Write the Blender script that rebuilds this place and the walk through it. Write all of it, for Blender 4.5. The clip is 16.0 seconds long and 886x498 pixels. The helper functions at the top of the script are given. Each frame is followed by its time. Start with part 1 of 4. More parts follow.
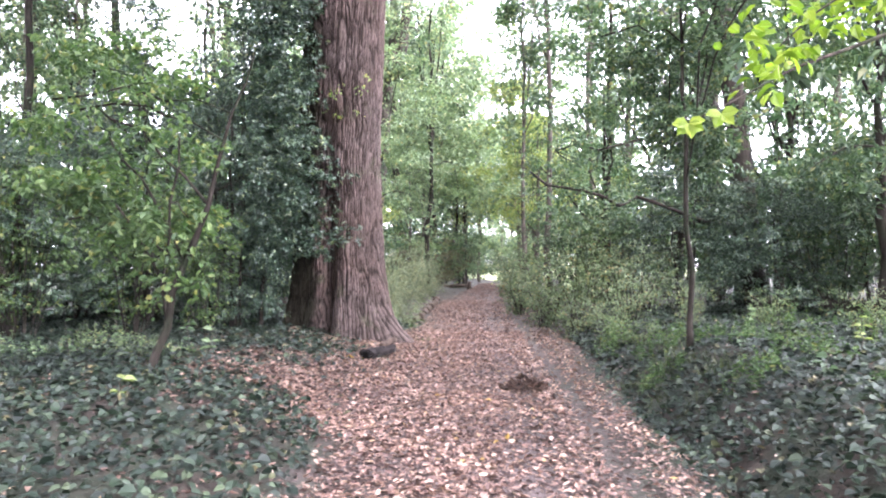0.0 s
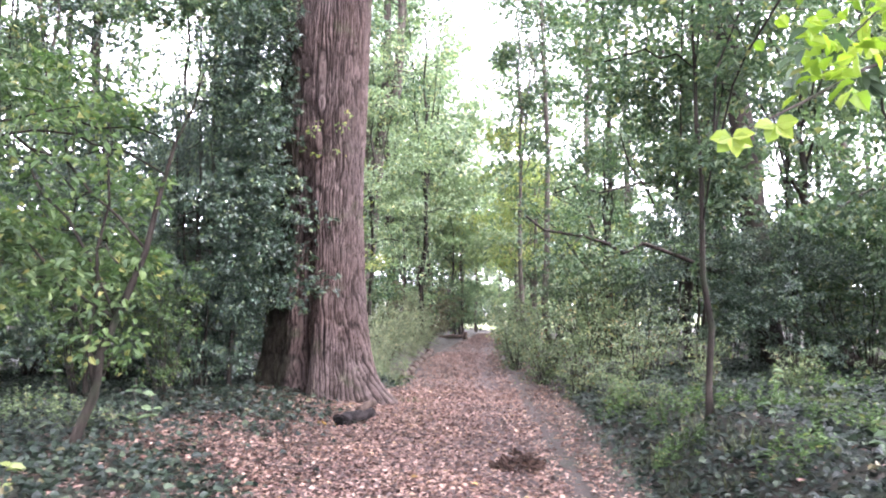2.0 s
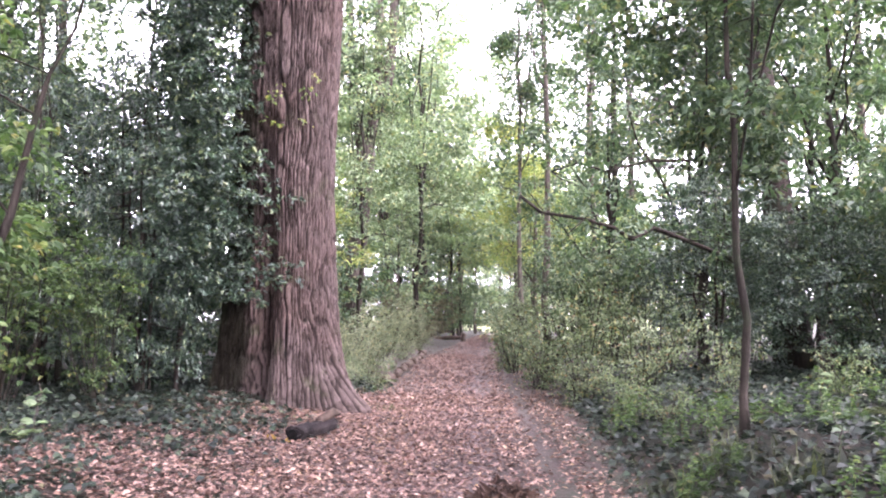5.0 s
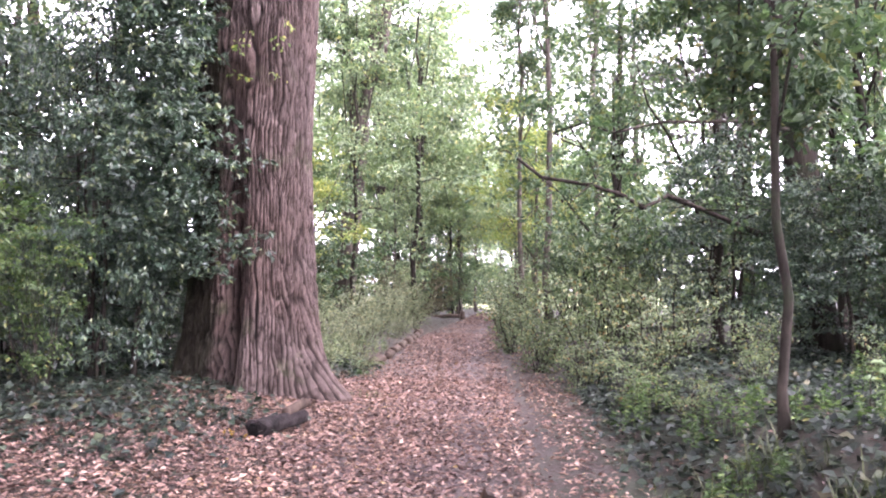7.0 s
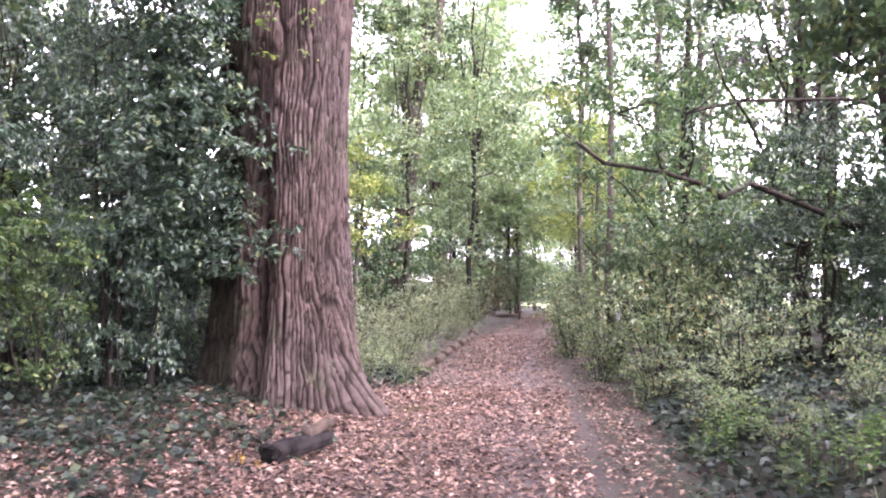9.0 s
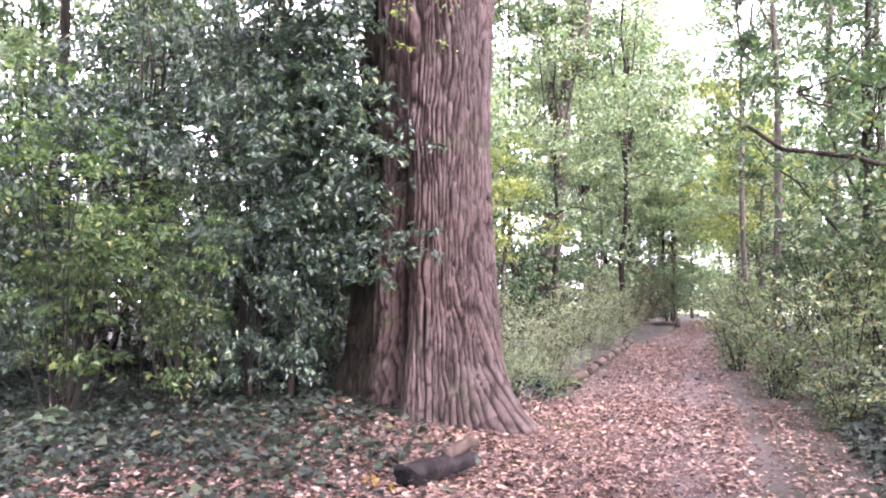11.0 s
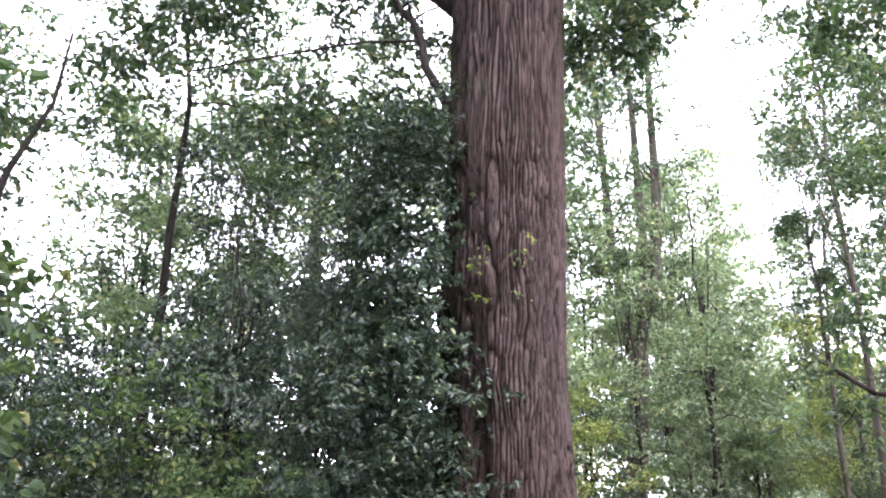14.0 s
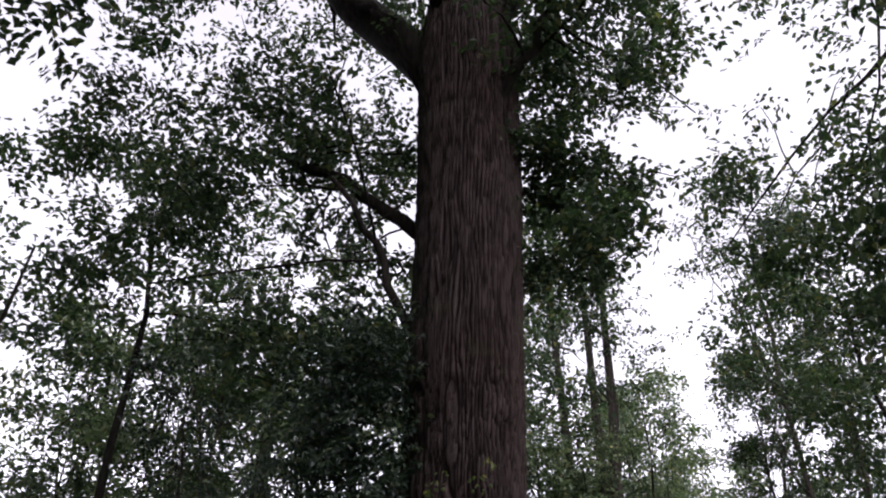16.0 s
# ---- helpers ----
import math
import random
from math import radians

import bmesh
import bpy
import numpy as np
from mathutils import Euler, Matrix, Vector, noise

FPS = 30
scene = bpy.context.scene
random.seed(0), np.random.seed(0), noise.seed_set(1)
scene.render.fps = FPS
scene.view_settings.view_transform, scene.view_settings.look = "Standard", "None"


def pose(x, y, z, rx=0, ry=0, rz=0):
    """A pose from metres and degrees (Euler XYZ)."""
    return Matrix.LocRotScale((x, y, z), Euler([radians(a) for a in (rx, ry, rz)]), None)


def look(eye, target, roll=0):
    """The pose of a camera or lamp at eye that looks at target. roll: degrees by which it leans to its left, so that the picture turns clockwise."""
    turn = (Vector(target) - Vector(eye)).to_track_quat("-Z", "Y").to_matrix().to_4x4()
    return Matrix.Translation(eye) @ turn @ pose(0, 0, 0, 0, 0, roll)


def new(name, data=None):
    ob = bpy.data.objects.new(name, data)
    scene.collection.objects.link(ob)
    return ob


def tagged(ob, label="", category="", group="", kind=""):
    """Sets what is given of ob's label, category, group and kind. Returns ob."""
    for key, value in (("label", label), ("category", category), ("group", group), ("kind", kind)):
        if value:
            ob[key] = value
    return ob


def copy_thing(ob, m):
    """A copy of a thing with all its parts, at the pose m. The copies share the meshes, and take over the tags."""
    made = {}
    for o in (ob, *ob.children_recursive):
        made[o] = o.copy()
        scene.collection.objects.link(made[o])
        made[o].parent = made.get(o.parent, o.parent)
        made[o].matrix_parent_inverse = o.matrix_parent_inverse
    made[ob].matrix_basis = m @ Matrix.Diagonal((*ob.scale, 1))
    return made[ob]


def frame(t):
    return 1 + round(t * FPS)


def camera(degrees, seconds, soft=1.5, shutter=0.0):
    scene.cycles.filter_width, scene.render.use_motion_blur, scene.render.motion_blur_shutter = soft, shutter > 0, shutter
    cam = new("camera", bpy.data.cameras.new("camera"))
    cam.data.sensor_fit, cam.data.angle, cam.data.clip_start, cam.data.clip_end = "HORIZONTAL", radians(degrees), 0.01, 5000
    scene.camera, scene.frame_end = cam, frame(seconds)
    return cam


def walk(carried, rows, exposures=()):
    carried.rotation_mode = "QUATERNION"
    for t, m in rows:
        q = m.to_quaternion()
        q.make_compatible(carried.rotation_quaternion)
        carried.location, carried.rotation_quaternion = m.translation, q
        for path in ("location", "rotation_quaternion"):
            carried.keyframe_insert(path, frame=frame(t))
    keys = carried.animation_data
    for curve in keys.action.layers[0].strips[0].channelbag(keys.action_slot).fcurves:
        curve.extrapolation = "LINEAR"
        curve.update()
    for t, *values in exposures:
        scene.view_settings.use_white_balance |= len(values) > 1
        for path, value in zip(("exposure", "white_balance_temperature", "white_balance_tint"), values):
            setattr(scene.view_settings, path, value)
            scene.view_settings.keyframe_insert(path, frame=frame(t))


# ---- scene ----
cam = camera(56.0, 16.0, soft=2.05)
PATH = [
    (0, (-0.011, -0.003, 1.37), (-0.218, 1.986, 1.414), -0.2),
    (0.5, (0.01, 0.337, 1.392), (-0.197, 2.326, 1.436), 0.0),
    (1, (-0.039, 0.735, 1.397), (-0.244, 2.723, 1.461), -0.1),
    (1.5, (0.007, 1.053, 1.416), (-0.198, 3.04, 1.515), -0.0),
    (2, (0.029, 1.314, 1.435), (-0.173, 3.298, 1.596), -0.1),
    (2.5, (0.008, 1.69, 1.426), (-0.193, 3.673, 1.598), -0.1),
    (3, (0.087, 2.008, 1.414), (-0.115, 3.991, 1.581), -0.2),
    (5.3, (0.136, 3.342, 1.324), (-0.071, 5.325, 1.491), 0.0),
    (5.5, (0.138, 3.469, 1.338), (-0.067, 5.451, 1.501), -0.1),
    (6, (0.186, 3.757, 1.351), (-0.019, 5.741, 1.504), 0.0),
    (6.5, (0.146, 4.083, 1.357), (-0.058, 6.067, 1.503), 0.1),
    (7, (0.17, 4.404, 1.324), (-0.041, 6.389, 1.438), -0.0),
    (7.5, (0.287, 4.653, 1.389), (0.036, 6.634, 1.496), 0.1),
    (8, (0.239, 4.933, 1.37), (-0.028, 6.912, 1.481), 0.2),
    (8.5, (0.176, 5.257, 1.381), (-0.103, 7.234, 1.489), 0.3),
    (9, (0.162, 5.606, 1.374), (-0.19, 7.572, 1.483), 0.1),
    (9.5, (0.031, 5.95, 1.343), (-0.408, 7.898, 1.457), 0.0),
    (10, (0.016, 6.116, 1.349), (-0.511, 8.042, 1.464), 0.1),
    (10.2, (0.005, 6.218, 1.334), (-0.569, 8.131, 1.45), 0.1),
    (12.3, (0.011, 6.379, 1.416), (-0.792, 8.2, 1.616), -0.4),
    (12.5, (0.01, 6.355, 1.407), (-0.811, 8.16, 1.663), -0.3),
    (13, (0.035, 6.304, 1.428), (-0.808, 8.069, 1.844), -0.3),
    (13.5, (0.027, 6.278, 1.431), (-0.808, 8.011, 1.978), -0.1),
    (14, (0.029, 6.252, 1.432), (-0.785, 7.945, 2.118), 0.1),
    (14.5, (0.039, 6.223, 1.448), (-0.738, 7.868, 2.278), 0.1),
    (15, (0.029, 6.23, 1.471), (-0.696, 7.828, 2.43), 0.2),
    (15.5, (0.001, 6.22, 1.556), (-0.666, 7.775, 2.623), 0.3),
    (16, (-0.026, 6.292, 1.513), (-0.651, 7.81, 2.655), 0.1),
]
EXPOSURES = [(0.0, 4.95, 5930, 22), (3.0, 4.98, 5920, 28), (5.5, 4.94, 6130, 35), (10.0, 5.0, 6150, 36), (12.5, 5.4, 6020, 33), (13.5, 4.64, 6000, 26), (14.5, 3.6, 6000, 27), (15.0, 2.82, 6050, 26), (15.5, 1.9, 6080, 26), (16.0, 1.52, 6150, 25)]
walk(cam, [(t, look(eye, target, roll)) for t, eye, target, roll in PATH], EXPOSURES)

# ---- light: bright overcast sky, faint warm sun from the upper right behind the walker ----
SUN_ELEVATION, SUN_FROM = radians(52), radians(125)
world = bpy.data.worlds.new("sky")
scene.world = world
world.use_nodes = True
wt = world.node_tree
wt.nodes.clear()
sky = wt.nodes.new("ShaderNodeTexSky")
sky.sky_type, sky.sun_disc = "NISHITA", False
sky.sun_elevation, sky.sun_rotation = SUN_ELEVATION, SUN_FROM
sky.air_density, sky.dust_density, sky.ozone_density = 1.0, 1.5, 1.0
pale = wt.nodes.new("ShaderNodeHueSaturation")
pale.inputs["Saturation"].default_value = 0.06
glow = wt.nodes.new("ShaderNodeBackground")
glow.inputs["Strength"].default_value = 0.15
wout = wt.nodes.new("ShaderNodeOutputWorld")
wt.links.new(sky.outputs[0], pale.inputs["Color"])
wt.links.new(pale.outputs[0], glow.inputs["Color"])
wt.links.new(glow.outputs[0], wout.inputs["Surface"])
sun_data = bpy.data.lights.new("sun", "SUN")
sun_data.energy, sun_data.angle, sun_data.color = 0.6, radians(30), (1.0, 0.95, 0.88)
sun = new("sun", sun_data)
sun_way = Vector((math.sin(SUN_FROM) * math.cos(SUN_ELEVATION), math.cos(SUN_FROM) * math.cos(SUN_ELEVATION), math.sin(SUN_ELEVATION)))
sun.matrix_world = look(sun_way * 60, (0, 0, 0))

rng = np.random.default_rng(7)


def reseed(text):
    """Every kind of plant draws from its own seed."""
    global rng
    rng = np.random.default_rng(sum(ord(c) for c in text))


# ---- materials ----
def material(name):
    m = bpy.data.materials.new(name)
    m.use_nodes = True
    t = m.node_tree
    t.nodes.clear()
    out = t.nodes.new("ShaderNodeOutputMaterial")
    return m, t, out


def ramp(t, stops, source):
    r = t.nodes.new("ShaderNodeValToRGB")
    while len(r.color_ramp.elements) < len(stops):
        r.color_ramp.elements.new(0.5)
    for e, (p, c) in zip(r.color_ramp.elements, stops):
        e.position, e.color = p, (*c, 1)
    t.links.new(source, r.inputs[0])
    return r.outputs[0]


def noise_node(t, scale, detail=4.0, stretch=None, rough=0.55):
    n = t.nodes.new("ShaderNodeTexNoise")
    n.inputs["Scale"].default_value, n.inputs["Detail"].default_value, n.inputs["Roughness"].default_value = scale, detail, rough
    c = t.nodes.new("ShaderNodeTexCoord")
    if stretch:
        p = t.nodes.new("ShaderNodeMapping")
        p.inputs["Scale"].default_value = stretch
        t.links.new(c.outputs["Object"], p.inputs["Vector"])
        t.links.new(p.outputs[0], n.inputs["Vector"])
    else:
        t.links.new(c.outputs["Object"], n.inputs["Vector"])
    return n.outputs["Fac"]


def mix_colour(t, fac, a, b, how="MIX"):
    n = t.nodes.new("ShaderNodeMix")
    n.data_type, n.blend_type = "RGBA", how
    for value, slot in ((fac, n.inputs[0]), (a, n.inputs[6]), (b, n.inputs[7])):
        if isinstance(value, (int, float)):
            slot.default_value = value
        elif isinstance(value, tuple):
            slot.default_value = (*value, 1)
        else:
            t.links.new(value, slot)
    return n.outputs[2]


def principled(t, out, colour, rough=0.6, bump=None, strength=0.4, distance=0.02, spec=0.5):
    b = t.nodes.new("ShaderNodeBsdfPrincipled")
    b.inputs["Roughness"].default_value = rough
    b.inputs["Specular IOR Level"].default_value = spec
    t.links.new(colour, b.inputs["Base Color"])
    if bump is not None:
        n = t.nodes.new("ShaderNodeBump")
        n.inputs["Strength"].default_value, n.inputs["Distance"].default_value = strength, distance
        t.links.new(bump, n.inputs["Height"])
        t.links.new(n.outputs[0], b.inputs["Normal"])
    if out is not None:
        t.links.new(b.outputs[0], out.inputs["Surface"])
    return b


def leaf_material(name, stops, rough=0.42, through_light=0.35, spec=0.22):
    """Leaves vary one by one in colour, with a patchy variation over the plant, and let some light through."""
    m, t, out = material(name)
    g = t.nodes.new("ShaderNodeNewGeometry")
    one = ramp(t, stops, g.outputs["Random Per Island"])
    patch = ramp(t, [(0.3, (0.72, 0.72, 0.72)), (0.7, (1.2, 1.2, 1.1))], noise_node(t, 0.8, 2))
    colour = mix_colour(t, 1.0, one, patch, "MULTIPLY")
    b = principled(t, None, colour, rough, spec=spec)
    tr = t.nodes.new("ShaderNodeBsdfTranslucent")
    t.links.new(mix_colour(t, 1.0, colour, (1.25, 1.55, 0.85), "MULTIPLY"), tr.inputs["Color"])
    mix = t.nodes.new("ShaderNodeMixShader")
    mix.inputs[0].default_value = through_light
    t.links.new(b.outputs[0], mix.inputs[1])
    t.links.new(tr.outputs[0], mix.inputs[2])
    t.links.new(mix.outputs[0], out.inputs["Surface"])
    return m


def bark_material(name, dark, light, moss=None, stretch=(14, 14, 2.2)):
    m, t, out = material(name)
    n = noise_node(t, 1.0, 6, stretch, 0.65)
    colour = ramp(t, [(0.35, dark), (0.65, light)], n)
    big = ramp(t, [(0.35, (0.75, 0.72, 0.72)), (0.65, (1.15, 1.12, 1.1))], noise_node(t, 1.3, 3))
    colour = mix_colour(t, 1.0, colour, big, "MULTIPLY")
    if moss:
        colour = mix_colour(t, ramp(t, [(0.52, (0, 0, 0)), (0.68, (0.8, 0.8, 0.8))], noise_node(t, 2.3, 4)), colour, moss)
    principled(t, out, colour, 0.92, n, 0.8, 0.03, 0.08)
    return m


def great_bark_material():
    m, t, out = material("furrowed_bark")
    # furrows and cracks coloured near black: dark bark with its shade painted in
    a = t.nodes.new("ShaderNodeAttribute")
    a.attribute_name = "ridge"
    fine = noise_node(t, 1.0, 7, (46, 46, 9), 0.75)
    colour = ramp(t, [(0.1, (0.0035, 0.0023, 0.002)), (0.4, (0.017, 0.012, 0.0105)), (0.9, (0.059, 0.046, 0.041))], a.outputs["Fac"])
    colour = mix_colour(t, 1.0, colour, ramp(t, [(0.3, (0.68, 0.66, 0.66)), (0.7, (1.22, 1.2, 1.2))], fine), "MULTIPLY")
    colour = mix_colour(t, 1.0, colour, ramp(t, [(0.32, (0.75, 0.73, 0.73)), (0.68, (1.2, 1.2, 1.2))], noise_node(t, 1.0, 4, (9, 9, 4))), "MULTIPLY")
    tone = ramp(t, [(0.35, (0.92, 0.83, 0.8)), (0.6, (1.06, 1.06, 1.08))], noise_node(t, 0.7, 3))
    colour = mix_colour(t, 1.0, colour, tone, "MULTIPLY")
    colour = mix_colour(t, ramp(t, [(0.6, (0, 0, 0)), (0.75, (0.55, 0.55, 0.55))], noise_node(t, 1.9, 5)), colour, (0.05, 0.058, 0.03))
    # the hollies' shade painted into the bark: dark green towards -X, noisy edge
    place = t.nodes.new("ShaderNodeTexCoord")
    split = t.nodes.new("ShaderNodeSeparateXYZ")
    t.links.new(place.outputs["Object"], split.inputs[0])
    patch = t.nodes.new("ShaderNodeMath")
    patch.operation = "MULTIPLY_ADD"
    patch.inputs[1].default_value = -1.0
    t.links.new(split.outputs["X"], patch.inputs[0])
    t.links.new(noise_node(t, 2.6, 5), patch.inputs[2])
    holly_shade = ramp(t, [(0.7, (0, 0, 0)), (0.9, (0.9, 0.9, 0.9))], patch.outputs[0])
    colour = mix_colour(t, holly_shade, colour, mix_colour(t, 1.0, colour, (0.28, 0.36, 0.26), "MULTIPLY"))
    principled(t, out, colour, 0.92, fine, 0.9, 0.03, 0.1)
    return m


def ground_material():
    m, t, out = material("forest_soil")
    a = t.nodes.new("ShaderNodeAttribute")
    a.attribute_name = "trodden"
    n1, n2 = noise_node(t, 2.2, 5), noise_node(t, 24.0, 5)
    soil = ramp(t, [(0.3, (0.034, 0.025, 0.024)), (0.7, (0.062, 0.047, 0.045))], n2)
    humus = ramp(t, [(0.3, (0.007, 0.0056, 0.0042)), (0.7, (0.024, 0.0165, 0.0125))], n2)
    grown = mix_colour(t, ramp(t, [(0.42, (0, 0, 0)), (0.62, (0.8, 0.8, 0.8))], n1), humus, (0.012, 0.018, 0.01))
    colour = mix_colour(t, a.outputs["Fac"], grown, soil)
    principled(t, out, colour, 0.92, n2, 0.8, 0.03, 0.2)
    return m


HOLLY = leaf_material("holly_leaf", [(0, (0.011, 0.021, 0.016)), (0.5, (0.02, 0.035, 0.024)), (0.85, (0.037, 0.059, 0.036)), (1, (0.085, 0.1, 0.045))], 0.4, 0.18, 0.3)
GREEN = leaf_material("green_leaf", [(0, (0.0208, 0.0362, 0.0241)), (0.5, (0.0391, 0.0606, 0.0355)), (0.9, (0.0624, 0.0846, 0.0453)), (1, (0.124, 0.115, 0.0493))], 0.5, 0.36, 0.2)
PALE = leaf_material("pale_green_leaf", [(0, (0.058, 0.082, 0.056)), (0.5, (0.098, 0.132, 0.08)), (0.9, (0.145, 0.175, 0.105)), (1, (0.2, 0.185, 0.09))], 0.5, 0.32, 0.2)
BRAMBLE = leaf_material("bramble_leaf", [(0, (0.0269, 0.0336, 0.0202)), (0.3, (0.0571, 0.0739, 0.0437)), (0.88, (0.104, 0.128, 0.0753)), (0.95, (0.155, 0.144, 0.0706)), (1, (0.121, 0.0739, 0.037))], 0.45, 0.35)
SAGE = leaf_material("sage_leaf", [(0, (0.05, 0.058, 0.038)), (0.5, (0.09, 0.104, 0.068)), (0.9, (0.13, 0.142, 0.098)), (1, (0.16, 0.125, 0.07))], 0.55, 0.3, 0.15)
AUTUMN = leaf_material("yellowing_leaf", [(0, (0.0575, 0.0864, 0.0341)), (0.5, (0.103, 0.128, 0.0473)), (1, (0.19, 0.173, 0.0521))], 0.5, 0.42)
LIME = leaf_material("bright_lime_leaf", [(0, (0.08, 0.125, 0.015)), (1, (0.15, 0.185, 0.022))], 0.45, 0.5)
HAZEL = leaf_material("hazel_leaf", [(0, (0.022, 0.04, 0.017)), (0.5, (0.043, 0.07, 0.028)), (0.9, (0.072, 0.1, 0.038)), (1, (0.13, 0.12, 0.042))], 0.5, 0.4, 0.2)
COPPER = leaf_material("copper_leaf", [(0, (0.024, 0.0186, 0.024)), (0.6, (0.0408, 0.0318, 0.0396)), (1, (0.045, 0.051, 0.0312))], 0.4, 0.25)
# ivy leaves darkened well below their own green, the floor's shade in the colour
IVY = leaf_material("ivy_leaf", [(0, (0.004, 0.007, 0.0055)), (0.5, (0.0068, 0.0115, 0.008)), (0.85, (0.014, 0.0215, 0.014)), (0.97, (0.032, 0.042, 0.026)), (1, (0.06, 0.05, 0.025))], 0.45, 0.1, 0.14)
LITTER = leaf_material("fallen_leaf", [(0, (0.016, 0.0085, 0.0075)), (0.35, (0.05, 0.026, 0.022)), (0.72, (0.115, 0.066, 0.055)), (0.94, (0.19, 0.125, 0.105)), (0.985, (0.24, 0.17, 0.148)), (1, (0.19, 0.12, 0.045))], 0.6, 0.08, 0.3)
YELLOW = leaf_material("yellow_fallen_leaf", [(0, (0.132, 0.072, 0.018)), (1, (0.228, 0.15, 0.036))], 0.6, 0.2)
DRY = leaf_material("dry_brown_leaf", [(0, (0.012, 0.007, 0.0055)), (1, (0.042, 0.023, 0.017))], 0.75, 0.05)
BLADE = leaf_material("grass_blade", [(0, (0.018, 0.0264, 0.0108)), (1, (0.051, 0.057, 0.024))], 0.5, 0.3)
BARK = bark_material("grey_bark", (0.021, 0.018, 0.0156), (0.066, 0.057, 0.048), (0.0252, 0.0324, 0.0168))
DARK_BARK = bark_material("dark_bark", (0.007, 0.006, 0.005), (0.024, 0.02, 0.0165), (0.011, 0.016, 0.008))
GREAT_BARK = great_bark_material()
DEAD_WOOD = bark_material("dead_wood", (0.018, 0.0132, 0.0108), (0.066, 0.0498, 0.0402), (0.021, 0.027, 0.0132))
CHAR = bark_material("blackened_bark", (0.003, 0.0026, 0.0026), (0.024, 0.02, 0.02), None, (9, 9, 9))
HOLLOW_SHADE = bark_material("hollow_shade", (0.0012, 0.0012, 0.0012), (0.0048, 0.0036, 0.0036), None, (20, 20, 20))
SOIL = ground_material()


# ---- mesh helpers ----
def mesh_of(name, verts, faces, mat, smooth=False):
    me = bpy.data.meshes.new(name)
    me.from_pydata(np.asarray(verts).tolist(), [], np.asarray(faces).tolist() if not isinstance(faces, list) else faces)
    me.materials.append(mat)
    if smooth:
        me.polygons.foreach_set("use_smooth", [True] * len(me.polygons))
    me.update()
    return me


def part(name, me, parent=None, label=""):
    ob = new(name, me)
    ob.parent = parent
    if name in ("canework", "branchwork", "twigwork", "foliage", "crown", "shoot", "sprig"):
        ob["kind"] = "stuff"
    return tagged(ob, label) if label else ob


def empty(name, label, category, group="", kind=""):
    return tagged(new(name), label, category, group, kind)


def tube(points, radii, segs=8, rough=0.0, cap=True):
    """A tapered, slightly uneven limb along a line of points."""
    pts, n = np.asarray(points, float), len(points)
    along = np.gradient(pts, axis=0)
    along /= np.linalg.norm(along, axis=1)[:, None] + 1e-9
    ref = np.array([0.0, 1.0, 0.0]) if abs(along[0][2]) > 0.7 else np.array([0.0, 0.0, 1.0])
    side = np.cross(along, ref)
    side /= np.linalg.norm(side, axis=1)[:, None] + 1e-9
    other = np.cross(along, side)
    a = np.arange(segs) / segs * 2 * math.pi
    r = np.asarray(radii, float)[:, None] * (1 + rough * rng.normal(size=(n, segs)))
    ring = pts[:, None, :] + r[..., None] * (np.cos(a)[None, :, None] * side[:, None, :] + np.sin(a)[None, :, None] * other[:, None, :])
    verts = ring.reshape(-1, 3)
    faces = [(i * segs + j, i * segs + (j + 1) % segs, (i + 1) * segs + (j + 1) % segs, (i + 1) * segs + j) for i in range(n - 1) for j in range(segs)]
    if cap:
        faces += [tuple(range(segs))[::-1], tuple((n - 1) * segs + j for j in range(segs))]
    return verts, faces


def joined(pieces):
    verts, faces, at = [], [], 0
    for v, f in pieces:
        verts.append(v)
        faces += [tuple(at + i for i in q) for q in f]
        at += len(v)
    return np.concatenate(verts), faces


def curve_line(a, b, n=6, sag=0.0, wobble=0.0):
    a, b = np.asarray(a, float), np.asarray(b, float)
    u = np.linspace(0, 1, n)[:, None]
    line = a + (b - a) * u + np.array([0, 0, 1.0]) * (sag * 4 * u * (1 - u))
    line[1:-1] += rng.normal(size=(n - 2, 3)) * wobble
    return line


def unit(v):
    return v / (np.linalg.norm(v, axis=-1, keepdims=True) + 1e-9)


def leaf_arrays(base, axis, normal, length, width, fine=False, fold=0.18, droop=0.15):
    """Folded leaf blades: base, edges and tip on either side of a midrib."""
    n = len(base)
    axis = unit(axis)
    side = unit(np.cross(axis, normal))
    up = np.cross(side, axis)
    L, W = np.broadcast_to(length, n)[:, None], np.broadcast_to(width, n)[:, None]
    if fine:
        outline = [(0, 0, 0), (0.28, 0.46, 1), (0.68, 0.4, 0.8), (1, 0, -1), (0.68, -0.4, 0.8), (0.28, -0.46, 1)]
        quads = np.array([[0, 3, 2, 1], [0, 5, 4, 3]])
    else:
        outline = [(0, 0, 0), (0.45, 0.5, 1), (1, 0, -1), (0.45, -0.5, 1)]
        quads = np.array([[0, 2, 1], [0, 3, 2]])
    verts = np.stack([base + axis * L * p + side * W * q + up * (W * fold * h if h > 0 else L * droop * h) for p, q, h in outline], axis=1)
    k = len(outline)
    faces = (np.arange(n)[:, None, None] * k + quads[None]).reshape(-1, quads.shape[1])
    return verts.reshape(-1, 3), faces


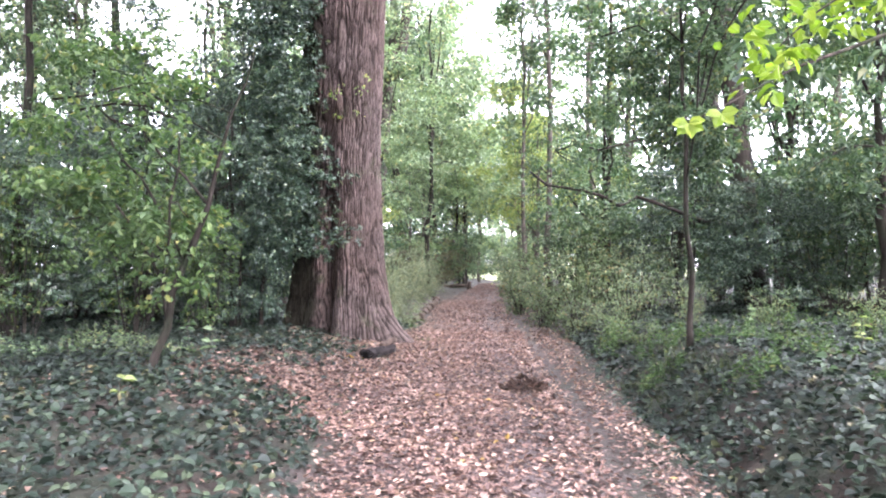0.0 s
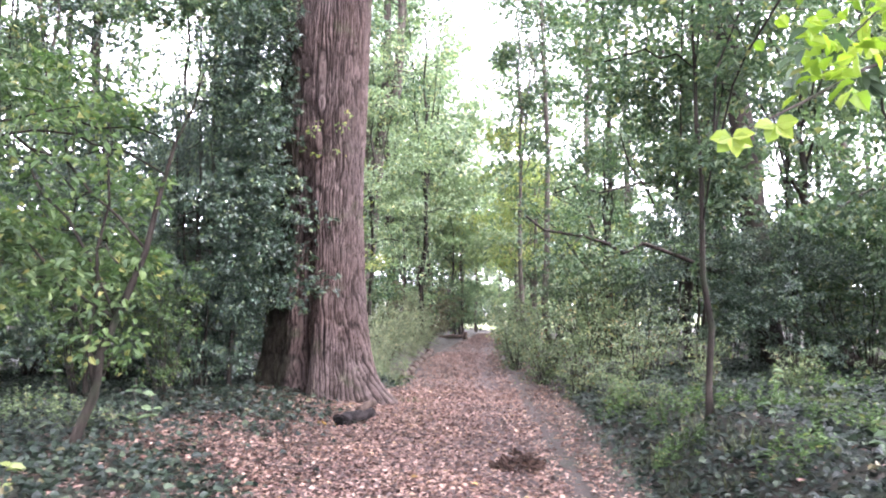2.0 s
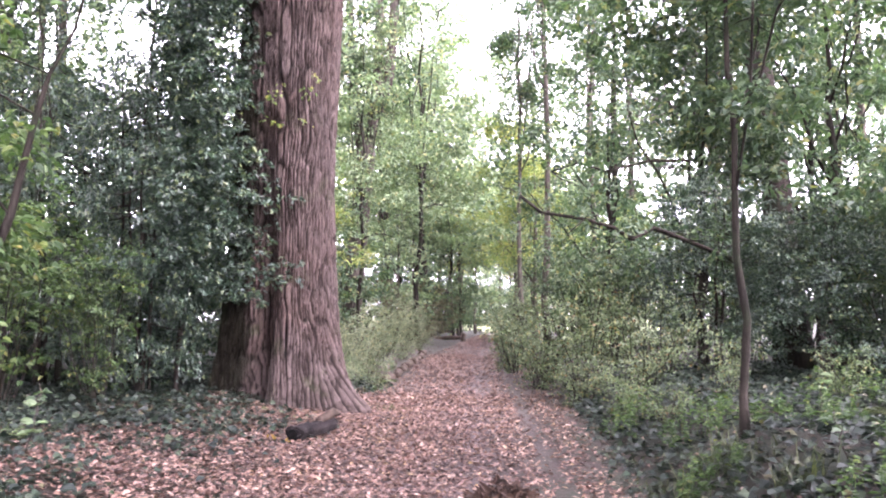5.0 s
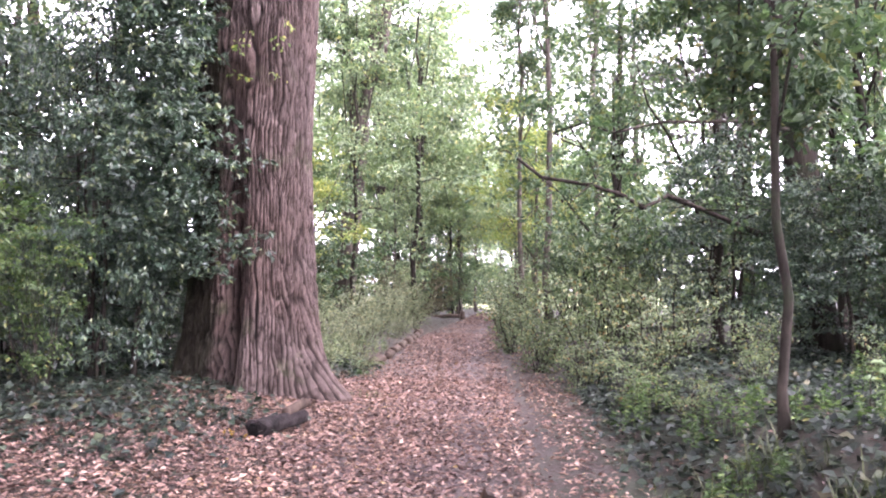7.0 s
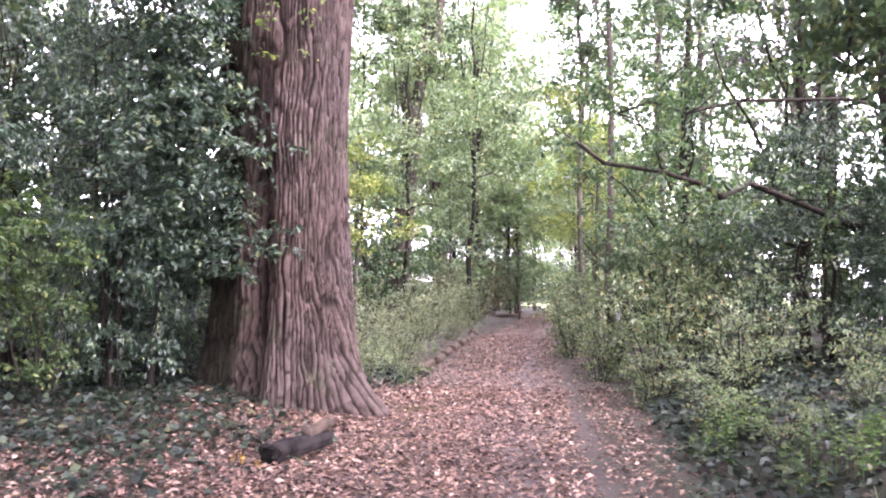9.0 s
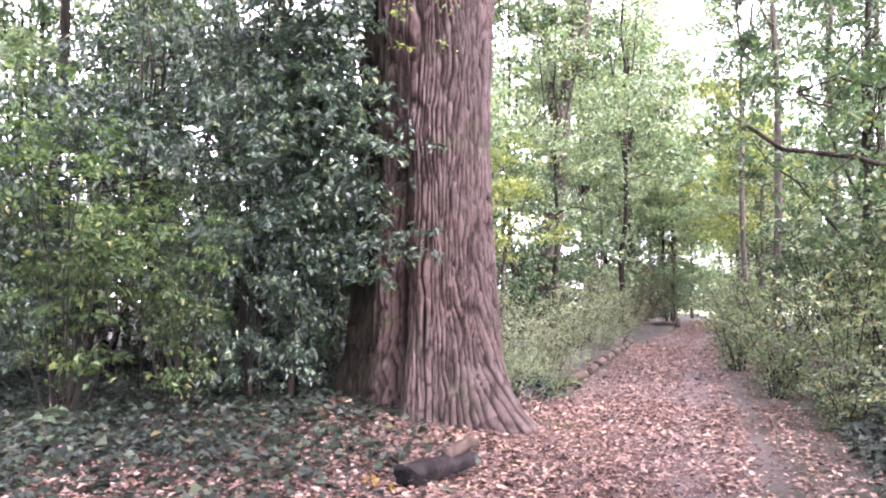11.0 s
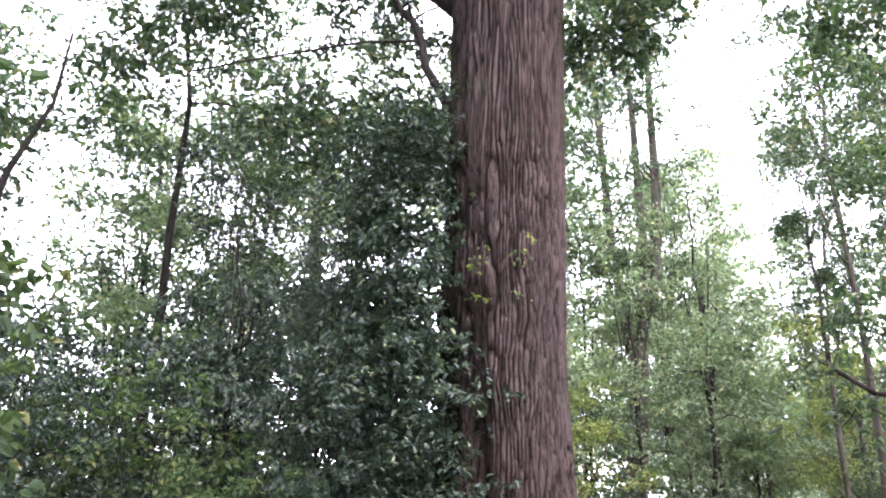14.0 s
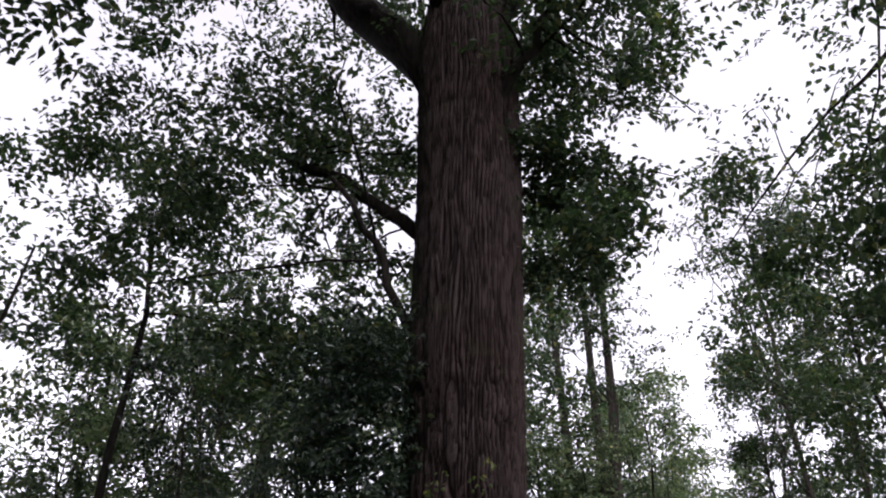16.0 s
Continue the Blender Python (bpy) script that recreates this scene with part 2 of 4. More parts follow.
def spray_leaves(centres, per, spread, length, flat=0.45, fine=False, hang=0.25):
    """Leaves along drooping twigs: flat, drawn-out sprays round every centre."""
    k = len(centres)
    c = np.repeat(np.asarray(centres, float), per, axis=0)
    n = len(c)
    twig = unit(rng.normal(size=(k, 3)) * np.array([1, 1, 0.35]) - np.array([0, 0, 0.2]))
    across = unit(np.cross(twig, np.array([0, 0, 1.0])) + rng.normal(size=(k, 3)) * 0.15)
    over = np.cross(across, twig)
    s = np.repeat(np.broadcast_to(spread, k) * rng.uniform(0.6, 1.4, k), per)[:, None]
    u, w = rng.uniform(-1.3, 1.3, (n, 1)), rng.normal(0, 0.42, (n, 1))
    T, A, O = (np.repeat(v, per, axis=0) for v in (twig, across, over))
    base = c + s * (u * T + w * A + rng.normal(0, 0.3 * flat, (n, 1)) * O) - np.array([0, 0, 0.25]) * s * w * w
    axis = unit(T * 0.5 + np.sign(w) * A * 0.8 + rng.normal(size=(n, 3)) * 0.45 - np.array([0, 0, hang]))
    normal = unit(O * np.sign(O[:, 2:3]) + rng.normal(size=(n, 3)) * 0.4)
    L = length * rng.uniform(0.65, 1.25, n)
    return leaf_arrays(base, axis, normal, L, L * rng.uniform(0.5, 0.72, n), fine)


def in_ellipsoid(n, centre, radii, inner=0.45):
    d = unit(rng.normal(size=(n, 3)))
    r = rng.uniform(inner ** 3, 1, n) ** (1 / 3)
    return np.asarray(centre) + d * r[:, None] * np.asarray(radii)


def clumped(n, centre, radii, inner=0.45, size=0.17, per=8):
    """Sprays gathered into clumps, with gaps of sky between them."""
    seeds = in_ellipsoid(max(2, n // per), centre, radii, inner)
    c = seeds[rng.integers(0, len(seeds), n)]
    return c + rng.normal(size=(n, 3)) * np.asarray(radii, float) * size * np.array([1, 1, 0.6])


def value_noise(x, y, period=0):
    """Smooth 2D noise between -1 and 1; the first axis may repeat."""
    xi, yi = np.floor(x).astype(int), np.floor(y).astype(int)
    fx, fy = x - xi, y - yi
    fx, fy = fx * fx * (3 - 2 * fx), fy * fy * (3 - 2 * fy)

    def at(i, j):
        i = i % period if period else i
        h = (i * 374761393 + j * 668265263) & 0x7FFFFFFF
        h = ((h ^ (h >> 13)) * 1274126177) & 0x7FFFFFFF
        return ((h ^ (h >> 16)) & 0xFFFF) / 32767.5 - 1

    a = at(xi, yi) * (1 - fx) + at(xi + 1, yi) * fx
    b = at(xi, yi + 1) * (1 - fx) + at(xi + 1, yi + 1) * fx
    return a * (1 - fy) + b * fy


# ---- the lie of the land ----
def trail_x(y):
    return np.interp(y, [-30, 5, 16, 30, 50, 85, 140], [0.8, -0.25, -1.0, -1.95, -2.35, -3.0, -4.5])


def trail_half(y):
    return np.interp(y, [0, 5, 16, 30, 50, 85], [1.15, 1.15, 1.25, 1.4, 1.45, 1.3])


def land(x, y):
    """Height of the ground: a level trail, a low rise under the great tree, a ditch and an ivy bank on the other side."""
    x, y = np.asarray(x, float), np.asarray(y, float)
    off, half = x - trail_x(y), trail_half(y)
    near = np.exp(-np.clip(np.hypot(x, y - 15) - 30, 0, None) / 25)
    left = np.clip((-off - half) / 2.0, 0, 1)
    z = 0.24 * left * left * (3 - 2 * left)
    ditch = np.exp(-((off - half - 0.55) / 0.26) ** 2) * np.interp(y, [0, 3, 9, 13], [0.22, 0.22, 0.16, 0.0])
    bank = np.clip((off - half - 0.55) / 1.2, 0, 1)
    z = z - ditch + bank * bank * (3 - 2 * bank) * np.interp(y, [0, 6, 11, 20, 60], [0.3, 0.36, 0.42, 0.4, 0.25])
    wild = np.clip((np.abs(off) - half * 0.8) / 1.0, 0, 1)
    z = z + near * wild * (0.05 * value_noise(x * 0.9 + 31, y * 0.9) + 0.05 * value_noise(x * 0.3, y * 0.3 + 9))
    z = z + 0.012 * value_noise(x * 3.1, y * 2.3 + 5) * near
    rut = np.exp(-((off - 0.8 * half) / 0.14) ** 2) + 0.8 * np.exp(-((off - 0.28 * half) / 0.25) ** 2)
    return z - 0.025 * rut


def spaced(lo, hi, fine_lo, fine_hi, step):
    out = list(np.arange(fine_lo, fine_hi, step))
    s, p = step, fine_hi
    while p < hi:
        out.append(p)
        s *= 1.16
        p += s
    out.append(hi)
    s, p = step, fine_lo
    while p > lo:
        s *= 1.16
        p -= s
        out.insert(0, max(p, lo))
    return np.array(out)


def build_ground():
    xs, ys = spaced(-900, 900, -6, 5, 0.13), spaced(-900, 900, 2, 24, 0.14)
    X, Y = np.meshgrid(xs, ys)
    Z = land(X, Y)
    nx, ny = len(xs), len(ys)
    idx = np.arange(nx * ny).reshape(ny, nx)
    faces = np.stack([idx[:-1, :-1], idx[:-1, 1:], idx[1:, 1:], idx[1:, :-1]], -1).reshape(-1, 4)
    me = mesh_of("ground", np.stack([X, Y, Z], -1).reshape(-1, 3), faces, SOIL, True)
    off, half = np.abs(X - trail_x(Y)), trail_half(Y)
    trodden = np.clip(1.2 - (off / half) + 0.25 * value_noise(X * 1.4, Y * 1.1), 0, 1)
    me.attributes.new("trodden", "FLOAT", "POINT").data.foreach_set("value", trodden.reshape(-1))
    tagged(new("ground", me), "brown forest soil with a trodden earth trail", "ground", kind="structure")


build_ground()

TREE = np.array([-3.5, 15.3])


def near_and_far(base, axis, normal, length, width, fold, droop):
    """Leaves with a finer outline on the nearer stretch of the trail."""
    near = (base[:, 1] > 3) & (base[:, 1] < 9)
    a = leaf_arrays(base[near], axis[near], normal[near], length[near], width[near], True, fold, droop)
    b = leaf_arrays(base[~near], axis[~near], normal[~near], length[~near], width[~near], False, fold, droop)
    return np.concatenate([a[0], b[0]]), a[1].tolist() + (b[1] + len(a[0])).tolist()


def open_floor(x, y):
    """How far the leaf-strewn floor reaches beside the trail before the ivy takes over."""
    reach = np.interp(y, [0, 5, 7, 8.2, 9.2, 10.2, 11.5, 13, 15, 18], [-1.3, -1.35, -1.7, -3.0, -4.4, -3.7, -3.0, -3.2, -4.2, -3.0])
    return np.clip(0.5 + (x - reach) / 1.4 + 0.45 * value_noise(x * 1.1 + 3, y * 1.1) + 0.3 * value_noise(x * 3.1, y * 3.1), 0.2, 1)


def litter():
    """Fallen leaves: thick along the trail and round the great tree, thin on the trodden ruts, sparse among the ivy."""
    reseed("litter")
    y = np.concatenate([rng.uniform(-9, 1.5, 8000), rng.uniform(1.5, 9, 44000), rng.uniform(9, 18, 44000), rng.uniform(18, 34, 26000), rng.uniform(34, 70, 15000)])
    side = rng.uniform(6.5, 17, 44000)
    y = np.concatenate([y, side])
    n = len(y)
    half = trail_half(y)
    off = np.where(rng.random(n) < 0.62, rng.normal(-0.15, 0.75, n) * half, rng.uniform(-7.5, 4.0, n))
    off[-len(side):] = rng.uniform(-4.6, -1.0, len(side))
    x = trail_x(y) + off
    u = off / half
    rut = np.exp(-((u - 0.8) / 0.11) ** 2) * 0.95 + 0.6 * np.exp(-((u - 0.28) / 0.22) ** 2)
    keep = np.clip(1.05 - rut, 0, 1)
    tree_near = np.exp(-(np.hypot(x + 2.4, y - 12.9) / 1.8) ** 2)
    keep *= np.where(u < -1.0, np.clip(open_floor(x, y) + 0.6 * tree_near, 0, 1), 1)
    keep *= np.interp(u, [1.0, 1.5], [1.0, 0.22])
    keep *= np.where(np.hypot(x - TREE[0], y - TREE[1]) < 0.95, 0, 1)
    ok = rng.random(n) < keep
    x, y = x[ok], y[ok]
    n = len(x)
    size = (0.026 + 0.054 * rng.beta(1.3, 2.4, n)) * np.interp(y, [5, 30, 60], [1, 1.3, 1.8])
    base = np.stack([x, y, land(x, y) + rng.uniform(0.004, 0.03, n)], -1)
    turn = rng.uniform(0, 2 * math.pi, n)
    axis = np.stack([np.cos(turn), np.sin(turn), rng.normal(0, 0.22, n)], -1)
    normal = unit(rng.normal(size=(n, 3)) * 0.32 + np.array([0, 0, 1.0]))
    v, f = near_and_far(base, axis, normal, size, size * rng.uniform(0.4, 0.7, n), 0.3, -0.05)
    tagged(new("leaf_litter", mesh_of("leaf_litter", v, f, LITTER)), "dry pinkish-brown fallen leaves carpeting the trail", "leaves", kind="stuff")


def ivy(name, label, count, xr, yr, density):
    x, y = rng.uniform(*xr, count), rng.uniform(*yr, count)
    ok = rng.random(count) < density(x, y)
    x, y = x[ok], y[ok]
    n = len(x)
    size = (0.036 + 0.07 * rng.beta(1.2, 2.0, n)) * np.interp(y, [5, 20], [1, 1.35])
    base = np.stack([x, y, land(x, y) + 0.01 + 0.17 * rng.random(n) * (0.6 + 0.4 * value_noise(x * 1.7, y * 1.7))], -1)
    turn = rng.uniform(0, 2 * math.pi, n)
    axis = np.stack([np.cos(turn), np.sin(turn), rng.normal(-0.1, 0.25, n)], -1)
    normal = unit(rng.normal(size=(n, 3)) * 0.4 + np.array([0, -0.25, 1.0]))
    v, f = near_and_far(base, axis, normal, size, size * rng.uniform(0.75, 1.05, n), 0.12, 0.15)
    tagged(new(name, mesh_of(name, v, f, IVY)), label, "ivy", kind="stuff")


def left_cover(x, y):
    u = (x - trail_x(y)) / trail_half(y)
    return np.clip((-u - 1.0) * 3.0, 0, 1) * np.clip(1.1 - 1.05 * open_floor(x, y), np.interp(x, [-5.5, -2.5], [0.3, 0.05]), 1)


def right_cover(x, y):
    off = x - trail_x(y) - trail_half(y)
    return np.clip((off - 0.15) / 0.5, 0, 1) * np.clip(0.95 + 0.3 * value_noise(x * 0.8, y * 0.8 + 7), 0, 1)


litter()
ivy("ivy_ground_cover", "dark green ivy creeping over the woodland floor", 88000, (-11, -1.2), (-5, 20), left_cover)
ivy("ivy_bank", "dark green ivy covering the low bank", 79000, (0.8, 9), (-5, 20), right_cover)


# ---- the great tree ----
def great_tree():
    reseed("great tree")
    root = empty("great_tree", "massive old tree with furrowed reddish-grey bark and flared roots", "tree")
    root.location = (TREE[0], TREE[1], float(land(*TREE)))
    segs = 448
    z = np.concatenate([np.linspace(-0.12, 1.6, 60), np.linspace(1.6, 6.0, 111)[1:], np.linspace(6.0, 14.5, 71)[1:]])
    a = np.arange(segs) / segs * 2 * math.pi
    A, Zz = np.meshgrid(a, z)
    r = np.interp(Zz, [0, 0.9, 1.6, 2.4, 3.6, 8, 10.5, 12, 14.5], [0.92, 0.86, 0.81, 0.77, 0.735, 0.74, 0.78, 0.8, 0.5])
    roots = sum(w * np.exp(-(((A - c + math.pi) % (2 * math.pi) - math.pi) / s) ** 2) for c, w, s in
                ((radians(-25), 0.78, 0.3), (radians(-78), 0.16, 0.3), (radians(-120), 0.12, 0.25), (radians(195), 0.3, 0.3), (radians(60), 0.6, 0.35), (radians(130), 0.6, 0.3)))
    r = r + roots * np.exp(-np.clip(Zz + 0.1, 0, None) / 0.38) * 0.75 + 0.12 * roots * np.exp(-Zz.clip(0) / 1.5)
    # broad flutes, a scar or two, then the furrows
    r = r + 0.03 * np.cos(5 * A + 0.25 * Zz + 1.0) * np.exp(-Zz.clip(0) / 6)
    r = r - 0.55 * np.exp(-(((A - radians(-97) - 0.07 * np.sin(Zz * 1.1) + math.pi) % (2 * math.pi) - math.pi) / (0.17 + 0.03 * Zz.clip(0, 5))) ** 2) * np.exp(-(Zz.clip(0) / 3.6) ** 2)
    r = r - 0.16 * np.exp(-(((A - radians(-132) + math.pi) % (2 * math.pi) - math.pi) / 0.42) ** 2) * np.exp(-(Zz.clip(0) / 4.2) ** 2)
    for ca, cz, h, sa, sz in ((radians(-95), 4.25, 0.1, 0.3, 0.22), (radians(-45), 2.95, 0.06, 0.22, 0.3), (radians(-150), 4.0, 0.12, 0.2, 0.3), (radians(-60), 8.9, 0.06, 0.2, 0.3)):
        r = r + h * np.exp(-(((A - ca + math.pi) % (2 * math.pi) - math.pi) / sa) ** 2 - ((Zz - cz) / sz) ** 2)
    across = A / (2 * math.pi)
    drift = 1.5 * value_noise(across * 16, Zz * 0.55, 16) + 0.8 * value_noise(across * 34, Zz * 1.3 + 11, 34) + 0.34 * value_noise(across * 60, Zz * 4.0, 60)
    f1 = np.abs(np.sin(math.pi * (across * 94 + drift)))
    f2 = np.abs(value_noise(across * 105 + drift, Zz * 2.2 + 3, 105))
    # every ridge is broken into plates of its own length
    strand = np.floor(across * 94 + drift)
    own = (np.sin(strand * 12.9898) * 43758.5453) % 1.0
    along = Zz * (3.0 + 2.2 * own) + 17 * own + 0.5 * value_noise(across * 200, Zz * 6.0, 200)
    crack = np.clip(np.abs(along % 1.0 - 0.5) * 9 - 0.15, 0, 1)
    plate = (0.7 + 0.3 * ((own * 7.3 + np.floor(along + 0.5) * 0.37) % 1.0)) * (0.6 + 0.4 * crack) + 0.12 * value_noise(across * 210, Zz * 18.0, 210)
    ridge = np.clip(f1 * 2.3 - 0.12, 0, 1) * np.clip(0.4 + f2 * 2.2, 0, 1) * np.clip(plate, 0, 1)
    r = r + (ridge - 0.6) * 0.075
    lean = np.interp(Zz, [0, 3, 9, 14], [-0.05, -0.04, 0.18, 0.22])
    verts = np.stack([lean + r * np.cos(A), r * np.sin(A), Zz], -1).reshape(-1, 3)
    idx = np.arange(segs * len(z)).reshape(len(z), segs)
    nxt = np.roll(idx, -1, axis=1)
    faces = np.stack([idx[:-1], nxt[:-1], nxt[1:], idx[1:]], -1).reshape(-1, 4)
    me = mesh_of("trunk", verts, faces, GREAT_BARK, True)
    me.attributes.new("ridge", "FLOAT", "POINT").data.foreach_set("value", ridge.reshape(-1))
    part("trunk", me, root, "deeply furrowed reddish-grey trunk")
    limbs = [
        ((-0.2, -0.1, 11.3), (-3.2, -0.6, 15.4), 0.42, 0.25), ((0.2, 0, 13.5), (0.6, 0.3, 19), 0.45, 0.2), ((0.5, -0.1, 9.6), (1.7, -0.6, 11.6), 0.13, 0.06),
        ((0.3, 0.2, 12.5), (3.0, 1.0, 17.0), 0.3, 0.15), ((-0.4, 0.4, 12.0), (-2.0, 3.2, 17), 0.3, 0.15), ((-0.55, -0.2, 6.6), (-1.7, -0.8, 9.3), 0.07, 0.04),
        ((-0.5, 0.1, 8.4), (-3.4, -0.4, 10.8), 0.12, 0.05), ((0.1, -0.4, 12.6), (-0.8, -4.2, 17.5), 0.3, 0.12),
    ]
    tips = []
    for a0, b0, r0, r1 in limbs:
        line = curve_line(a0, b0, 9, 0.25, 0.06)
        v, f = tube(line, np.linspace(r0, r1, 9), 12, 0.04)
        pieces = [(v, f)]
        for k in range(7):
            p = line[rng.integers(3, 9)]
            q = p + rng.normal(size=3) * np.array([1.5, 1.5, 0.8]) + np.array([0, 0, 0.2])
            pieces.append(tube(curve_line(p, q, 5, 0.1, 0.05), np.linspace(r1 * 0.5, 0.012, 5), 5))
            tips.append(q)
        part("limb", mesh_of("limb", *joined(pieces), DARK_BARK, True), root)
    # the last two zones hang out of view, added to shade the floor
    zones = [((-2.7, -0.1, 9.6), (2.1, 1.6, 2.9), 210), ((-1.6, 0.8, 7.2), (1.0, 1.4, 1.3), 70), ((-5.2, -0.6, 12.2), (2.4, 2, 1.5), 60), ((-4.5, -0.8, 15.8), (3.2, 3, 1.6), 70),
             ((2.2, 0.4, 11.8), (1.6, 1.8, 2.6), 230), ((1.5, 0.8, 8.8), (1.0, 1.2, 1.6), 110), ((1.0, 0.5, 18), (5.5, 5.5, 2.6), 190), ((-1, 3.5, 15), (3, 2.5, 3), 60), ((-1.6, -5.5, 15.5), (4.6, 3.6, 1.8), 230), ((-5, -4.5, 15.5), (3, 3.5, 1.8), 150)]
    centres = np.concatenate([clumped(k, c, rr, 0.3, 0.2, 9) for c, rr, k in zones] + [np.array(tips)])
    v, f = spray_leaves(centres, 46, 0.34, 0.125, 0.5)
    part("crown", mesh_of("crown", v, f, GREEN), root, "mid-green leaves in drooping sprays")
    twigs = [tube(curve_line(c - rng.normal(size=3) * 0.16, c + rng.normal(size=3) * 0.16, 3, 0.03, 0.02), [0.012, 0.009, 0.005], 3) for c in centres[::2]]
    part("twigwork", mesh_of("twigwork", *joined(twigs), DARK_BARK), root)
    # further leaves above the view, added only to cut the skylight
    over = in_ellipsoid(330, (-3.6, -4.5, 18.2), (7.5, 6, 2.2), 0.1)
    part("crown", mesh_of("crown", *spray_leaves(over, 24, 0.6, 0.26, 0.5), GREEN), root, "unseen high crown added to shade the ground")
    # leafy shoots sprouting from the bark
    shoots = [(0.2, -0.92, 4.2, 4, 0.2), (0.62, -0.72, 4.4, 3, 0.15), (-0.35, -0.85, 4.1, 2, 0.15)]
    for sx, sy, sz, k, s in shoots:
        c = np.array([sx, sy, sz]) + rng.normal(size=(k, 3)) * s
        part("shoot", mesh_of("shoot", *spray_leaves(c, 11, 0.11, 0.055, 0.6, True), AUTUMN), root, "yellow-green leafy shoot")
    return root


great_tree()


# ---- kinds of trees and shrubs ----
def woodland_tree(name, label, height, girth, crown, leaf, leaf_size, sprays, per, spread, bark=BARK, stems=1, bare=0.35, limbs=7, group="woodland trees", fine=False, lean=(0, 0)):
    """crown: list of (centre, radii, share)."""
    reseed(label)
    root = empty(name, label, "tree", group)
    ends = []
    for s in range(stems):
        top = np.array([lean[0] + (rng.normal() * 0.06 * height if stems > 1 else 0), lean[1] + (rng.normal() * 0.06 * height if stems > 1 else 0), height * rng.uniform(0.88, 0.97)])
        n = 12
        line = curve_line((rng.normal() * 0.12 * (stems > 1), rng.normal() * 0.12 * (stems > 1), -0.15), top, n, 0, 0.012 * height ** 0.6)
        rad = girth * np.interp(np.linspace(0, 1, n), [0, 0.04, 0.5, 1], [1.5, 1.05, 0.7, 0.12])
        part("trunk", mesh_of("trunk", *tube(line, rad, 12, 0.03), bark, True), root)
        for k in range(limbs):
            i = rng.integers(int(n * bare), n - 1)
            c, rr, _ = crown[rng.integers(len(crown))]
            q = in_ellipsoid(1, c, rr, 0.6)[0]
            limb = curve_line(line[i], q, 6, 0.15, 0.02 * height ** 0.5)
            pieces = [tube(limb, np.linspace(rad[i] * 0.45, 0.012, 6), 6)]
            for _ in range(3):
                p = limb[rng.integers(2, 5)]
                e = p + rng.normal(size=3) * np.array([0.08, 0.08, 0.06]) * height ** 0.75
                pieces.append(tube(curve_line(p, e, 4, 0.05, 0.02), np.linspace(rad[i] * 0.2, 0.007, 4), 4))
                ends.append(e)
            ends.append(q)
            part("limb", mesh_of("limb", *joined(pieces), bark, True), root)
    centres = np.concatenate([clumped(max(1, int(sprays * share)), c, rr, 0.25) for c, rr, share in crown] + [np.array(ends)])
    v, f = spray_leaves(centres, per, spread, leaf_size, 0.5, fine)
    part("crown", mesh_of("crown", v, f, leaf), root)
    return root


def shrub(name, label, height, width, leaf, leaf_size, sprays, per, fine=True, category="shrub", group="undergrowth"):
    """Arching canes from one foot, each leafy towards its end, so that the outline stays ragged."""
    reseed(label)
    root = empty(name, label, category, group)
    canes = max(10, sprays // 6)
    pieces, tips = [], []
    for _ in range(canes):
        a, reach, top = rng.uniform(0, 2 * math.pi), width * rng.uniform(0.35, 1.15), height * rng.uniform(0.45, 1.12)
        end = np.array([reach * math.cos(a), reach * math.sin(a), top])
        line = curve_line(end * np.array([0.12, 0.12, 0]) - np.array([0, 0, 0.08]), end, 6, 0.1 * height, 0.05)
        pieces.append(tube(line, np.linspace(0.011, 0.003, 6), 3))
        tips += [line[rng.integers(1, 6)] + rng.normal(size=3) * 0.11 for _ in range(sprays // canes)]
    tips = np.array(tips)
    tips[:, 2] = np.clip(tips[:, 2], 0.08, None)
    part("canework", mesh_of("canework", *joined(pieces), DARK_BARK), root)
    v, f = spray_leaves(tips, per, 0.15, leaf_size, 0.7, fine)
    part("foliage", mesh_of("foliage", v, f, leaf), root)
    return root


def holly(label, height, width, sprays):
    reseed(label)
    root = empty("holly", label, "holly tree", "holly thicket")
    for s in range(3):
        x, y = rng.normal(size=2) * 0.35
        line = curve_line((x * 0.4, y * 0.4, -0.1), (x, y, height * rng.uniform(0.75, 0.97)), 9, 0, 0.05)
        part("stem", mesh_of("stem", *tube(line, np.linspace(0.06, 0.012, 9), 7), DARK_BARK, True), root)
    u = rng.beta(1.0, 1.4, sprays)
    reach = width * np.interp(u, [0, 0.12, 0.5, 0.8, 1], [0.75, 1, 0.92, 0.55, 0.1]) * rng.uniform(0.55, 1.08, sprays)
    turn = rng.uniform(0, 2 * math.pi, sprays)
    c = np.stack([reach * np.cos(turn), reach * np.sin(turn), 0.45 + u * (height - 0.45)], -1)
    c = c[rng.integers(0, sprays // 5, sprays)] + rng.normal(size=(sprays, 3)) * np.array([0.26, 0.26, 0.17])
    boughs = [tube(curve_line((p[0] * 0.08, p[1] * 0.08, p[2] + 0.15), p, 4, -0.05, 0.03), np.linspace(0.016, 0.005, 4), 4) for p in c[::9]]
    part("branchwork", mesh_of("branchwork", *joined(boughs), DARK_BARK), root)
    v, f = spray_leaves(c, 32, 0.23, 0.1, 0.55, False, hang=0.35)
    part("foliage", mesh_of("foliage", v, f, HOLLY), root)
    return root


def standing(x, y, turn=0.0, size=1.0, z=None, tall=1.0):
    return pose(x, y, float(land(x, y)) - 0.02 if z is None else z, 0, 0, turn) @ Matrix.Diagonal((size, size, size * tall, 1))


